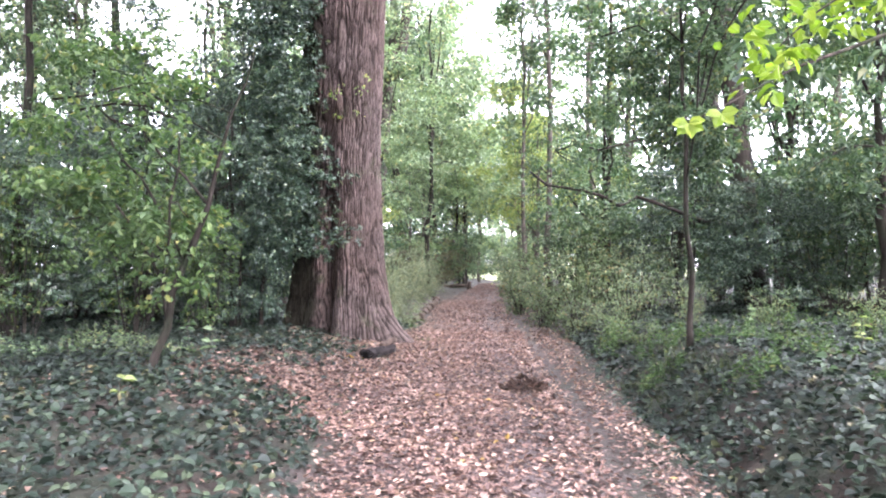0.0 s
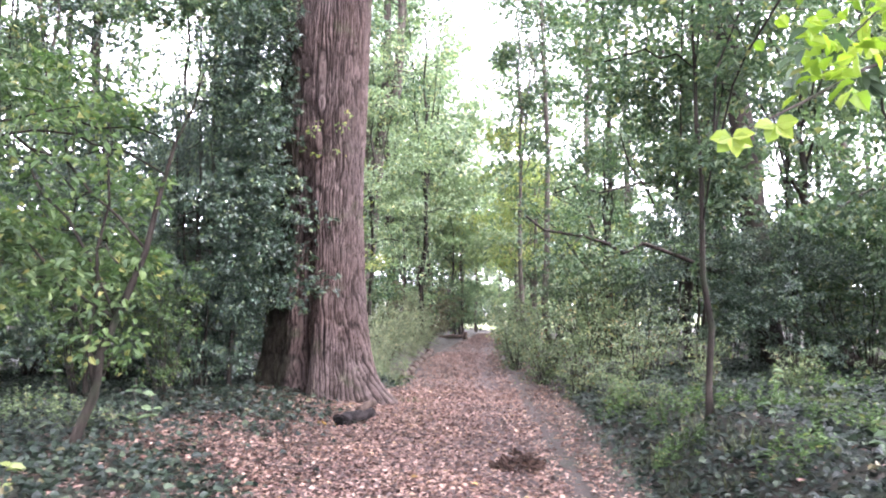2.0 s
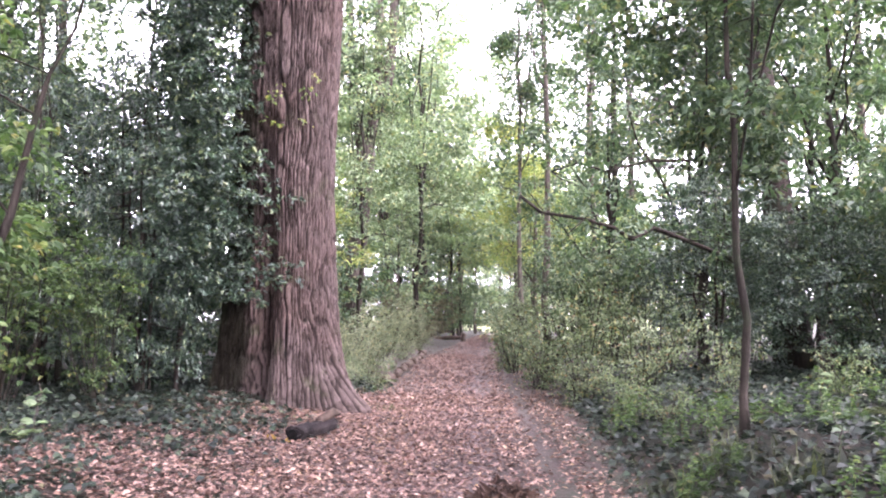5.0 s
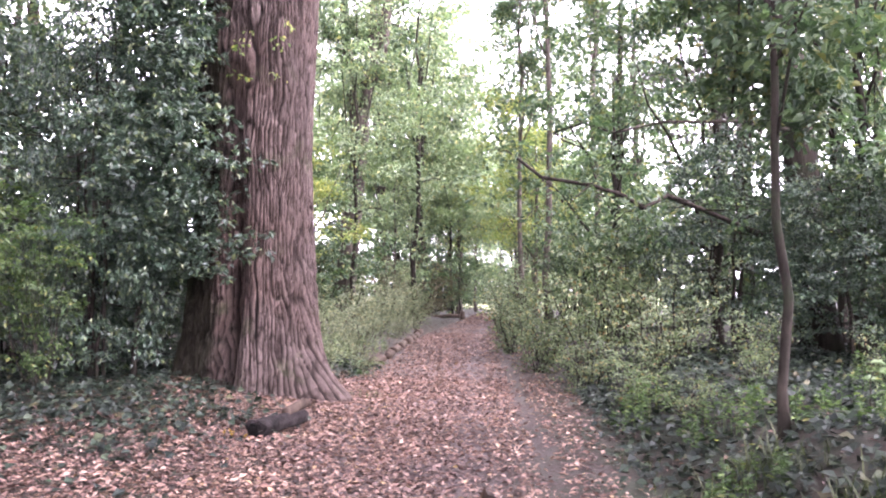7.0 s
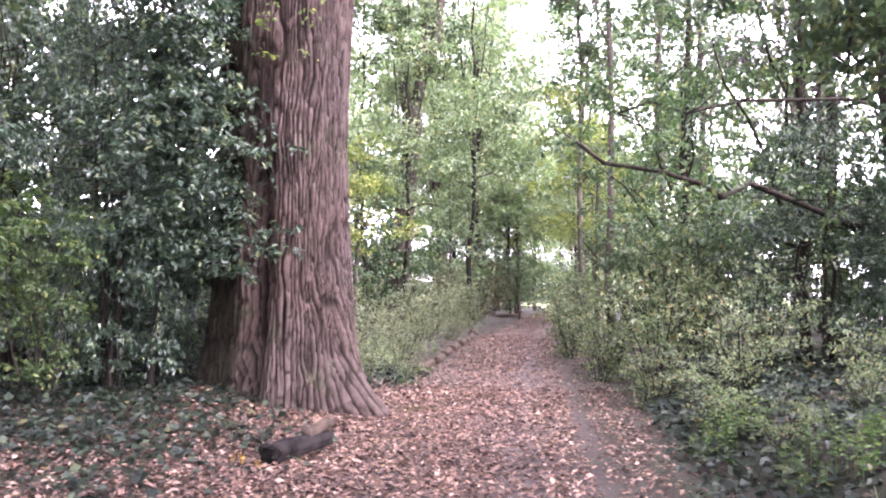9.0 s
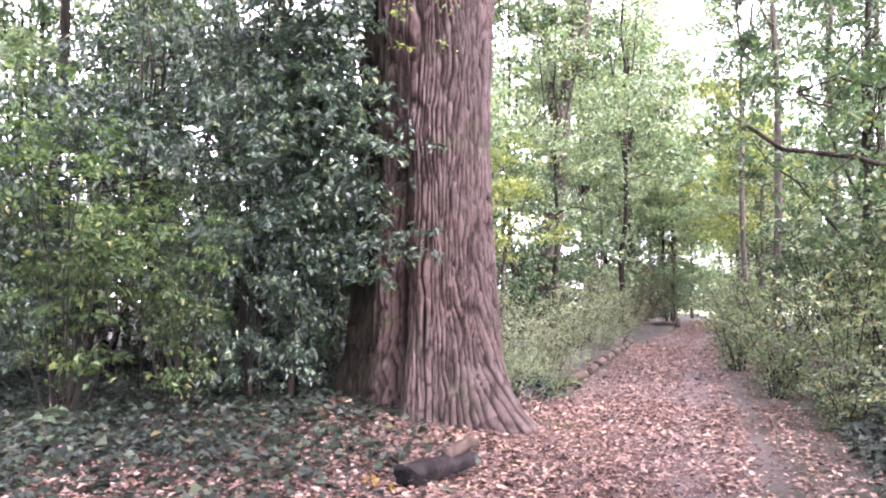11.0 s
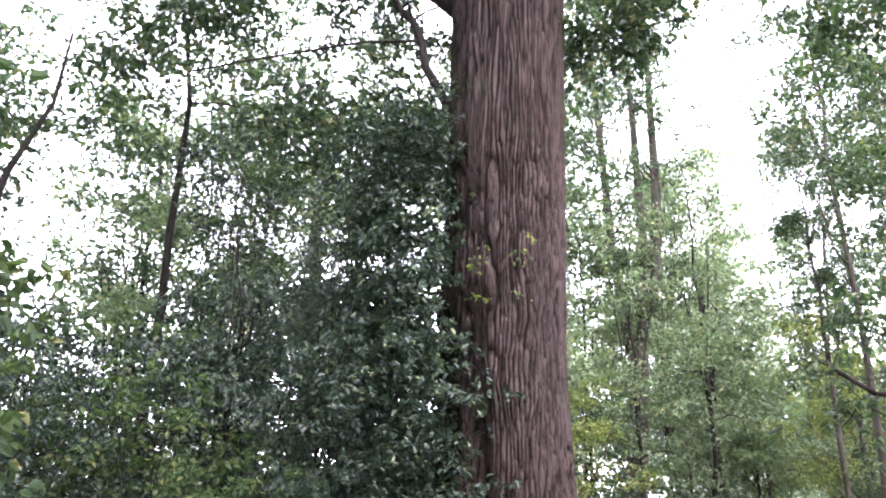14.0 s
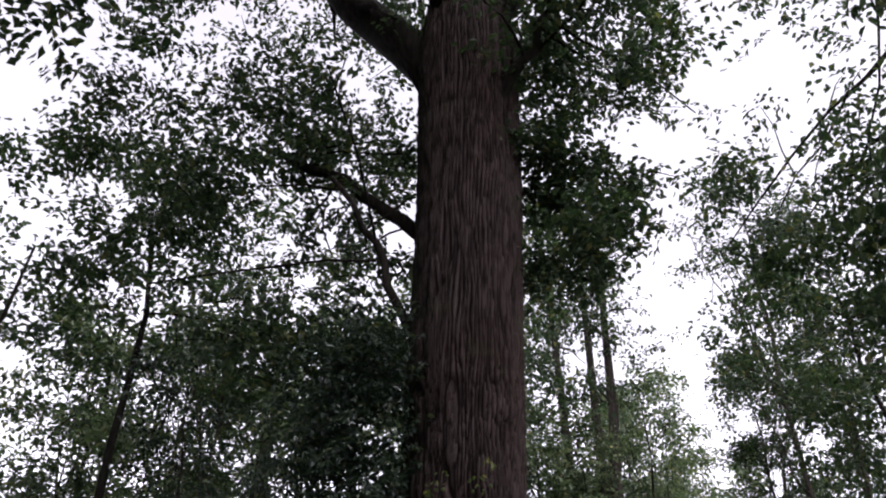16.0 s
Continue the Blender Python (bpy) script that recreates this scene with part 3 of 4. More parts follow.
def plant(ob, spots):
    """Stand the first at the first spot, and copies at the others. Spots: x, y, turn, size, stretch."""
    for k, (x, y, turn, size, tall) in enumerate(spots):
        m = standing(x, y, turn, size, None, tall)
        if k:
            copy_thing(ob, m)
        else:
            first = m
    ob.matrix_basis = first


# hollies behind and beside the great tree
h1 = holly("dense dark green holly with glossy leaves", 6.2, 1.75, 390)
plant(h1, [(-5.9, 17.3, 20, 1, 0.92), (-9.6, 16.8, 100, 1.0, 0.78), (-7.6, 19.8, 200, 1.0, 0.9), (-5.85, 15.2, 150, 0.68, 1.3), (-5.2, 14.15, 60, 0.5, 1.6)])
h2 = holly("broad low holly bush with dark leaves", 5.2, 2.1, 420)
plant(h2, [(-7.4, 15.6, 0, 1, 1.0), (-11.2, 14.8, 120, 0.95, 1.0), (-10.8, 11.6, 75, 0.9, 0.95), (-8.2, 12.4, 190, 0.62, 1.1), (4.5, 15.9, 30, 0.62, 0.9), (7.0, 17.6, 100, 0.8, 0.9), (3.2, 17.5, 100, 0.62, 1.1), (-0.4, 62, 40, 0.6, 0.8)])


def trunk_holly():
    """Holly sprigs reaching across the foot of the great tree."""
    reseed("thin holly")
    root = empty("holly", "thin holly with glossy sprigs crossing the great trunk", "holly tree", "holly thicket")
    root.location = (-4.75, 14.35, float(land(-4.75, 14.35)) - 0.02)
    stem = curve_line((0, 0, -0.05), (0.25, 0.1, 5.0), 8, 0, 0.05)
    part("stem", mesh_of("stem", *tube(stem, np.linspace(0.045, 0.01, 8), 6), DARK_BARK, True), root)
    c, arms = [], []
    for z, reach, k in ((1.68, 1.75, 20), (1.45, 1.2, 12), (2.75, 1.25, 13), (4.1, 0.9, 10), (3.3, 0.7, 8), (2.1, 0.7, 9), (4.6, 0.5, 8)):
        end = np.array([reach, -0.35 + rng.normal() * 0.05, z])
        line = curve_line((0.1, 0.03, z + 0.15), end, 6, -0.04, 0.03)
        arms.append(tube(line, np.linspace(0.014, 0.004, 6), 4))
        c += [line[rng.integers(2, 6)] + rng.normal(size=3) * np.array([0.14, 0.1, 0.09]) for _ in range(k)]
    for _ in range(160):
        seed = np.array([rng.normal(0.42, 0.28), rng.normal(-0.35, 0.3), rng.uniform(1.5, 6.2)])
        c += [seed + rng.normal(size=3) * np.array([0.16, 0.13, 0.12]) for _ in range(7)]
    part("branchwork", mesh_of("branchwork", *joined(arms), DARK_BARK), root)
    part("foliage", mesh_of("foliage", *spray_leaves(np.array(c), 16, 0.11, 0.078, 0.7, True), HOLLY), root)


trunk_holly()

# saplings close to the trail
sap = woodland_tree("sapling", "slender sapling with soft drooping green foliage beside the trail", 6.8, 0.038, [((0.0, 0.0, 2.5), (0.65, 0.7, 0.55), 0.16), ((0.25, 0.1, 3.3), (1.2, 1.2, 0.8), 0.34), ((0.1, 0, 4.6), (1.5, 1.5, 1.3), 0.35), ((0, 0, 6), (1.1, 1.1, 0.8), 0.15)],
                    GREEN, 0.085, 330, 24, 0.22, DARK_BARK, bare=0.3, limbs=8, group="saplings", fine=True, lean=(-0.1, 0))
sap.matrix_basis = standing(1.97, 10.65)
sap2 = woodland_tree("sapling", "leaning sapling with broad green foliage in the ivy", 3.7, 0.045, [((-0.3, -0.1, 1.4), (1.0, 0.7, 0.6), 0.35), ((-0.1, -0.1, 2.3), (1.05, 0.8, 0.7), 0.4), ((-0.1, -0.2, 2.9), (0.9, 0.7, 0.6), 0.25)], HAZEL, 0.085, 150, 22, 0.22, DARK_BARK, bare=0.2, limbs=7, group="saplings", fine=True, lean=(1.2, 0.0))
sap2.matrix_basis = standing(-4.05, 8.4)

pole = woodland_tree("pole_sapling", "straight thin grey sapling standing among the hollies", 7.5, 0.022, [((0, 0, 3.0), (0.5, 0.5, 0.9), 0.3), ((0, 0, 5.0), (0.6, 0.6, 0.9), 0.4), ((0, 0, 6.6), (0.8, 0.8, 0.9), 0.6)], HOLLY, 0.08, 60, 20, 0.2, DARK_BARK, bare=0.4, limbs=6, group="saplings")
plant(pole, [(-5.1, 14.3, 0, 0.9, 1), (-6.95, 14.5, 130, 1.0, 1)])

# tree whose lowest bough hangs over the trail
near_tree = woodland_tree("broadleaf_tree", "young broadleaf tree whose low bough hangs over the trail", 9, 0.11, [((-0.3, 0, 6.5), (2.0, 2.0, 1.6), 1.0)], GREEN, 0.1, 70, 24, 0.3, BARK, bare=0.45, limbs=6, group="woodland trees", fine=True)
near_tree.matrix_basis = standing(3.9, 6.4)
base_z = float(land(3.9, 6.4))
bough = curve_line((-0.05, 0, 3.2 - base_z), (-2.97, -1.35, 2.24 - base_z), 9, 0.2, 0.02)
part("limb", mesh_of("limb", *tube(bough, np.linspace(0.03, 0.004, 9), 6), BARK, True), near_tree)
bc = np.concatenate([bough[2:8] + rng.normal(size=(6, 3)) * 0.1 for _ in range(3)])
part("foliage", mesh_of("foliage", *spray_leaves(bc + np.array([0.15, 0.1, 0.08]), 9, 0.14, 0.1, 0.6, True), GREEN), near_tree)
bough2 = curve_line((-0.03, 0, 4.1 - base_z), (-2.4, -1.2, 2.72 - base_z), 9, 0.15, 0.02)
part("limb", mesh_of("limb", *tube(bough2, np.linspace(0.03, 0.004, 9), 6), BARK, True), near_tree)
bc2 = np.concatenate([bough2[3:9] + rng.normal(size=(6, 3)) * np.array([0.2, 0.2, 0.16]) for _ in range(8)])
part("foliage", mesh_of("foliage", *spray_leaves(bc2, 9, 0.14, 0.11, 0.6, True), LIME), near_tree, "bright lime-green leaves")
for k, d in enumerate(((0, 0, 0), (0.2, 0.04, 0.06))):
    n = 5 - k
    fan = np.linspace(-1.7, 1.6, n) + 0.2
    hang = np.stack([np.sin(fan), np.full(n, -0.25), -np.cos(fan) * 0.8], -1)
    face = np.tile((0.1, -1.0, 0.5), (n, 1)) + rng.normal(size=(n, 3)) * 0.2
    part("sprig", mesh_of("sprig", *leaf_arrays(np.tile(bough[-1] + np.array(d), (n, 1)), hang, face, 0.1, 0.08, True, 0.1, 0.1), LIME), near_tree, "bright lime-yellow leaves at the bough's tip")

# middle and far trees
def forked_tree():
    """Sturdy tree behind the great one: its dark trunk forks into two tall stems."""
    reseed("forked tree")
    root = empty("forked_tree", "sturdy dark tree whose trunk forks into two stems", "tree", "woodland trees")
    root.location = (-6.85, 35, float(land(-6.85, 35)) - 0.05)
    part("trunk", mesh_of("trunk", *tube(np.array([[0, 0, -0.1], [0, 0, 0.3], [0.15, 0, 2], [0.4, 0, 5], [0.6, 0, 7.2], [0.7, 0, 8.2]]), [0.62, 0.46, 0.38, 0.36, 0.37, 0.3], 16, 0.04), BARK, True), root)
    stems = [np.array([[0.62, 0, 7.4], [0.95, 0, 9.2], [1.1, 0.1, 11.5], [1.1, 0.1, 17], [1.0, 0.2, 24]]), np.array([[0.55, 0, 7.2], [0.25, 0.1, 9], [-0.05, 0.1, 12], [-0.2, 0, 17], [-0.5, 0, 23]]), np.array([[0.9, 0, 9.0], [1.5, 0.1, 10.6], [1.75, 0.1, 14], [1.85, 0, 18], [2.0, 0, 23]])]
    tips = []
    for line in stems:
        pieces = [tube(line, [0.24, 0.21, 0.18, 0.13, 0.05], 12, 0.04)]
        for _ in range(8):
            i = rng.integers(1, 5)
            e = line[i] + rng.normal(size=3) * np.array([1.5, 1.2, 0.6]) + np.array([0, 0, 0.8])
            pieces.append(tube(curve_line(line[i], e, 5, 0.15, 0.05), np.linspace(0.06, 0.012, 5), 6))
            tips.append(e)
        part("limb", mesh_of("limb", *joined(pieces), BARK, True), root)
    centres = np.concatenate([np.array(tips), clumped(110, (0.7, 0, 11.5), (2.7, 2.2, 2.6)), clumped(190, (0.7, 0, 16.5), (2.8, 2.6, 3.4), 0.2), clumped(130, (0.7, 0, 21.5), (2.4, 2.4, 2.8), 0.2)])
    part("crown", mesh_of("crown", *spray_leaves(centres, 26, 0.42, 0.17, 0.5), GREEN), root)


forked_tree()
tall = woodland_tree("tall_tree", "tall slender woodland tree with a high airy crown", 19, 0.2, [((0, 0, 6.5), (2.0, 2.0, 2), 0.15), ((0, 0, 10.5), (2.8, 2.8, 3), 0.35), ((0, 0, 15), (3.4, 3.4, 3.6), 0.5)], GREEN, 0.22, 165, 24, 0.46, BARK, bare=0.4, limbs=9)
# the four at y below 8 are never in view, added to shade the foreground
plant(tall, [(-13, 25, 120, 1.0, 0.95), (6.5, 30, 60, 1, 1), (9.5, 22, 200, 0.95, 1), (-17.5, 31, 10, 1.05, 1), (12, 34, 260, 1.1, 1), (-19, 17, 80, 1, 0.9), (-11.5, 44, 160, 1.15, 1), (5.5, 47, 140, 1.15, 1), 
             (6, -7, 90, 1, 1), (-15.5, 15.5, 180, 0.75, 1), (-11.5, 58, 75, 1.1, 1), (6.5, 66, 10, 1.2, 1), (-15, 72, 50, 1.3, 1), (-7, -5, 130, 1, 1), (8.0, 6.8, 100, 0.9, 1), (-8.0, 7.4, 10, 0.9, 1)])
multi = woodland_tree("multi_stemmed_tree", "tall grey tree with several upright stems", 22, 0.24, [((0, 0, 9), (2.2, 2.2, 3), 0.25), ((0, 0, 16), (2.6, 2.6, 5), 0.6), ((0, 0, 5), (1.6, 1.6, 1.4), 0.1), ((0, 0, 20), (1.6, 1.6, 1.6), 0.12)], PALE, 0.18, 300, 32, 0.42, BARK, stems=2, bare=0.4, limbs=7)
plant(multi, [(-7.8, 49, 100, 1.0, 1), (8.5, 41, 200, 1, 1), (-14.5, 38, 280, 0.95, 1)])
thin = woodland_tree("thin_tree", "thin half-bare tree with a high sparse crown", 23, 0.12, [((0, 0, 9), (1.3, 1.3, 2.4), 0.12), ((0, 0, 14), (2.0, 2.0, 3), 0.4), ((0, 0, 19), (2.4, 2.4, 3.2), 0.48)], GREEN, 0.17, 220, 28, 0.4, BARK, bare=0.4, limbs=10)
plant(thin, [(0.8, 33, 0, 1, 1.0), (2.6, 36, 130, 1.0, 1), (-9.5, 33, 220, 0.95, 0.9), (-12.6, 22.2, 40, 0.8, 0.8), (-17, 27, 40, 0.8, 0.8), (4.2, 55, 300, 1.1, 1), (-0.3, 38.5, 200, 0.9, 0.9), (-0.4, 52, 200, 1.1, 1)])
under = woodland_tree("understorey_tree", "leafy understorey tree with spreading low boughs", 7.5, 0.1, [((0, 0, 2.6), (2.0, 2.0, 1.2), 0.35), ((0, 0, 4.8), (2.3, 2.3, 1.7), 0.5), ((0, 0, 6.6), (1.4, 1.4, 1), 0.15)], GREEN, 0.12, 175, 26, 0.3, DARK_BARK, bare=0.25, limbs=9, fine=False, group="understorey")
# the four at y up to 8 are unseen, added to block light from the sides
plant(under, [(6.0, 14.9, 0, 1, 1), (7.6, 12.2, 90, 0.95, 1.05), (3.4, 19.5, 200, 1, 1), (8.2, 16.5, 300, 1.1, 1.1), (6.2, 21.5, 40, 1, 1.1), (2.2, 25, 150, 0.95, 1), (9, 28, 270, 1.2, 1.1), (1.6, 42, 30, 1.1, 1.1), (-8.3, 31, 70, 1, 1), (-11.5, 21, 30, 1.1, 1), (-17, 14, 60, 1.2, 1), (12.5, 10.5, 10, 1.2, 1), (-7.5, 52, 250, 1.2, 1), (3, 62, 50, 1.4, 1), (5.6, 18.8, 160, 1, 1.1), (-16.6, 21.5, 20, 1.15, 1.15), (-20, 21, 120, 1.1, 1.0), (-9.3, 4.0, 60, 1.2, 1.2), (-8.4, -0.5, 160, 1.2, 1.2), (-10.6, 8.0, 250, 1.1, 1.1), (7.2, 2.2, 60, 1.1, 1.1), (-4.3, 56.5, 40, 0.72, 0.8), (8.6, 18.2, 20, 1.0, 1.1)])
light = woodland_tree("pale_tree", "light green small tree arching over the trail", 8.5, 0.065, [((0, 0, 3.2), (2.1, 2.1, 1.4), 0.35), ((0, 0, 6.0), (2.4, 2.4, 2.0), 0.65)], PALE, 0.15, 190, 25, 0.34, BARK, bare=0.25, limbs=9, group="understorey")
plant(light, [(-6.2, 43, 0, 1.05, 1), (-4.7, 60, 75, 1.45, 1), (-1.0, 67, 75, 1.5, 1), (-4.6, 76, 75, 1.7, 1.1), (0.2, 46, 120, 1, 1), (0.6, 55, 200, 1.1, 1), (-7.0, 62, 40, 1.2, 1), (-8.5, 72, 310, 1.4, 1), (2.5, 70, 80, 1.4, 1), (-10.5, 23.5, 20, 1.0, 1), (-6.9, 23.0, 90, 0.95, 1), (-13.5, 21, 200, 1.05, 1), (-9.0, 30.5, 10, 1.1, 1), (-8.0, 50, 70, 1.3, 1), (-6.0, 97, 20, 1.5, 1), (-0.2, 102, 90, 1.5, 1), (-3.2, 128, 20, 2.0, 1)])
arch = woodland_tree("arching_tree", "pale green tree whose crown arches over the trail", 12, 0.11, [((0, 0, 6.8), (3.6, 3.6, 2.4), 0.6), ((0, 0, 10), (2.8, 2.8, 2), 0.4)], PALE, 0.25, 160, 19, 0.5, BARK, bare=0.4, limbs=9, group="woodland trees")
# the four at y up to 3 are out of sight, added to dim the sky behind
plant(arch, [(-6.4, 50, 0, 1.25, 0.95), (0.4, 51, 100, 1.4, 1.0), (-5.2, 60, 220, 1.0, 1.0), (-0.3, 66, 300, 1.05, 1.0), (-5.6, 73, 60, 1.1, 1), (0.0, 80, 150, 1.15, 1), (-3.3, 99, 20, 1.3, 1.1), (-10, 39, 20, 0.95, 1), (-14, 52, 20, 1.2, 1), (9, 58, 250, 1.3, 1), (-11, 92, 20, 1.6, 1.1), (6, 92, 120, 1.6, 1.1), (-3, 138, 70, 2.0, 1), (-9, 118, 40, 1.7, 1), (3.5, 116, 90, 1.7, 1), (-4.5, -7, 0, 0.9, 1), (4.5, -5, 90, 0.9, 1), (8.5, 3, 20, 0.9, 1), (0, -11, 30, 1, 1), (16, 42, 30, 1.3, 1), (-6.2, 68, 130, 1.5, 1.1)])
gold = woodland_tree("yellowing_tree", "small tree with yellow-green leaves over the trail", 9, 0.11, [((0, 0, 4.4), (2.1, 2.1, 1.6), 0.45), ((0, 0, 7), (2.0, 2.0, 1.7), 0.55)], AUTUMN, 0.14, 170, 26, 0.36, BARK, bare=0.35, limbs=8, group="understorey")
plant(gold, [(0.35, 40, 0, 1, 1), (-0.2, 57, 120, 1.2, 1), (3.4, 31, 200, 0.7, 0.75), (-6.6, 29, 40, 0.75, 0.9), (-0.6, 50, 60, 1.55, 1), (-4.9, 64, 60, 1.4, 0.95)])
high = woodland_tree("high_crowned_tree", "slender tall tree with a dense high green crown", 20, 0.12, [((0, 0, 12.2), (3.0, 3.0, 2.0), 0.4), ((0, 0, 16), (3.2, 3.2, 3.0), 0.6)], GREEN, 0.2, 210, 24, 0.46, DARK_BARK, bare=0.55, limbs=9)
# the last eleven stand out of view, added to shade the floor below
plant(high, [(-7.4, 27.5, 0, 1, 1), (2.5, 27, 100, 0.9, 0.84), (-11, 17.2, 150, 0.85, 0.95), (-17.5, 23, 250, 0.9, 0.85), (-6.9, 8.8, 70, 0.95, 0.95), (-9.6, 5.6, 160, 1, 0.9), (-8.6, 1.2, 40, 1, 0.9), (-12, 9.5, 250, 1.1, 0.9), (-6.3, -2.5, 310, 1.1, 0.9), (-5.6, 3.4, 20, 1.15, 0.9), (-6.0, 7.4, 140, 1.15, 0.85), (4.4, 2.4, 20, 1.15, 0.9), (5.4, 7.0, 220, 1.1, 0.9), (2.9, -2.4, 120, 1.15, 0.9), (-3.1, -2.6, 200, 1.15, 0.9)])
# leaf paler than the tall trees': haze and strong backlight put into its colour
airy = woodland_tree("airy_tree", "tall pale green tree with a loose open crown", 16, 0.1, [((0, 0, 6.5), (2.4, 2.4, 2.2), 0.3), ((0, 0, 10.5), (2.9, 2.9, 2.6), 0.45), ((0, 0, 14), (2.0, 2.0, 2.0), 0.25)], PALE, 0.18, 235, 25, 0.46, DARK_BARK, bare=0.35, limbs=8)
plant(airy, [(-7.6, 46, 0, 1, 1), (-5.1, 42.5, 250, 1.25, 1), (-5.6, 48, 20, 1.3, 1), (-8.6, 21.5, 90, 0.8, 1), (-14.5, 23, 300, 0.9, 1), (-8.4, 27.5, 40, 1, 1), (-6.2, 52, 150, 1.15, 1), (-19, 24, 10, 1, 1), (-7.5, 33, 100, 0.85, 1), (-7.2, 58, 120, 1.15, 1), (-6.0, 33.2, 210, 0.8, 1), (-2.4, 110, 10, 1.8, 1), (-6.5, 114, 100, 1.8, 1), (-6.7, 56, 30, 1.3, 1), (-6.4, 64, 170, 1.45, 1)])
beech = woodland_tree("copper_tree", "dark copper-leaved tree among the green", 12, 0.16, [((0, 0, 6.5), (2.2, 2.2, 2.4), 0.6), ((0, 0, 9.5), (2.0, 2.0, 2.0), 0.4)], COPPER, 0.12, 110, 30, 0.36, DARK_BARK, bare=0.35, limbs=8)
plant(beech, [(5.2, 24.5, 0, 1, 1)])
stout = woodland_tree("dark_trunked_tree", "stout dark tree leaning out above the bank", 16, 0.27, [((-0.8, 0, 8), (2.6, 2.6, 2.6), 0.35), ((-3.2, 1.8, 10.0), (2.4, 2.4, 1.3), 0.3), ((-0.6, 0, 13), (3.2, 3.2, 3), 0.5)], GREEN, 0.15, 260, 32, 0.4, DARK_BARK, bare=0.45, limbs=8, lean=(-1.2, 0.3))
plant(stout, [(4.65, 18, 0, 1, 1), (-0.2, 80, 90, 0.9, 0.8), (8.8, 19.5, 200, 0.9, 1)])

# long low bough of the dark trunked tree, reaching over the trail
foot = np.array([4.65, 18.0, float(land(4.65, 18.0)) - 0.02])
bough3 = np.array([[4.5, 18.0, 2.3], [3.7, 17.2, 2.27], [3.1, 16.7, 2.33], [2.5, 16.2, 2.52], [1.97, 15.8, 2.64], [1.67, 15.5, 2.54], [1.31, 15.3, 2.57], [0.9, 15.1, 2.75], [0.33, 15.0, 2.81], [0.0, 14.9, 3.15]]) - foot
bough4 = np.array([[4.4, 18.0, 3.9], [3.5, 17.2, 3.92], [2.1, 16.5, 3.79], [1.3, 16.0, 3.64], [0.9, 15.7, 3.61], [0.45, 15.5, 3.52]]) - foot
for line, thick in ((bough3, 0.05), (bough4, 0.03)):
    line = line + rng.normal(size=line.shape) * 0.035
    bits = [tube(line, np.linspace(thick, thick * 0.4, len(line)), 9, 0.12)]
    for p in line[2:]:
        for _ in range(2):
            bits.append(tube(curve_line(p, p + rng.normal(size=3) * np.array([0.3, 0.3, 0.22]), 4, 0.02, 0.03), [0.012, 0.009, 0.006, 0.003], 4))
    part("limb", mesh_of("limb", *joined(bits), DARK_BARK, True), stout, "long crooked low bough")
    tufts = np.concatenate([line[3:] + rng.normal(size=(len(line) - 3, 3)) * np.array([0.4, 0.4, 0.28]) for _ in range(8)])
    part("foliage", mesh_of("foliage", *spray_leaves(tufts, 15, 0.2, 0.09, 0.5, True), GREEN), stout)

# shrubs along the trail
bramble = shrub("bramble", "tangled light green bramble at the trail's edge", 1.5, 0.75, BRAMBLE, 0.062, 84, 17)
plant(bramble, [(1.6, 12.4, 0, 0.42, 0.8), (1.35, 13.9, 80, 0.65, 0.75), (1.8, 15.1, 130, 0.85, 0.75), (0.95, 16.4, 160, 0.7, 0.8), (1.0, 17.6, 240, 1.15, 1.0), (0.25, 19.2, 300, 0.9, 0.9), (0.5, 21.5, 30, 1.3, 0.9), (-0.25, 24, 110, 1.0, 1.0), (-0.2, 27.5, 200, 1.4, 0.9), (-0.75, 31.5, 290, 1.2, 0.9), (-0.5, 36, 20, 1.7, 0.9), (-0.9, 44, 100, 1.7, 0.9), (2.5, 13.4, 45, 0.55, 1), (2.2, 16.4, 135, 0.95, 1), (3.3, 12.2, 260, 0.45, 0.9), (1.9, 19.5, 70, 1.4, 1.1), (1.6, 23.5, 10, 1.5, 1.1), (4.2, 11.0, 10, 0.5, 0.9), (5.6, 13.2, 200, 0.6, 0.9)])
weeds = shrub("weed_clump", "soft grey-green weeds on the verge of the trail", 1.5, 0.8, SAGE, 0.058, 84, 17)
plant(weeds, [(-4.1, 19.6, 10, 0.75, 0.8), (-4.5, 21.3, 95, 1.0, 0.8), (-4.0, 23.5, 150, 0.8, 0.7), (-4.7, 25.8, 185, 1.2, 0.8), (-4.8, 29, 275, 1.3, 0.8), (-5.3, 33.5, 5, 1.5, 0.85), (-5.6, 39, 140, 1.6, 0.9), (-2.75, 18.4, 10, 0.45, 0.8), (-3.5, 19.2, 40, 0.7, 0.8), (-3.6, 22.2, 200, 0.8, 0.8), (-4.0, 25, 100, 0.95, 0.8), (-3.1, 17.3, 260, 0.45, 0.8), (-4.2, 27.3, 10, 1.0, 0.8), (-4.3, 18.2, 10, 0.8, 0.9), (-4.9, 36.5, 20, 1.1, 0.8), (-5.2, 41, 80, 1.4, 0.8), (-5.5, 44.3, 160, 1.3, 0.8), (-3.95, 29.8, 20, 0.6, 0.6), (-4.3, 33, 70, 0.7, 0.6), (-4.6, 38.6, 150, 0.8, 0.6), (-4.2, 35.5, 220, 0.6, 0.6), (-4.9, 42.6, 200, 0.8, 0.6), (-4.6, 31.2, 100, 0.8, 0.6)])
hazel = shrub("hazel_bush", "fresh green hazel bush with many thin rods", 3.4, 1.35, HAZEL, 0.1, 130, 20, False)
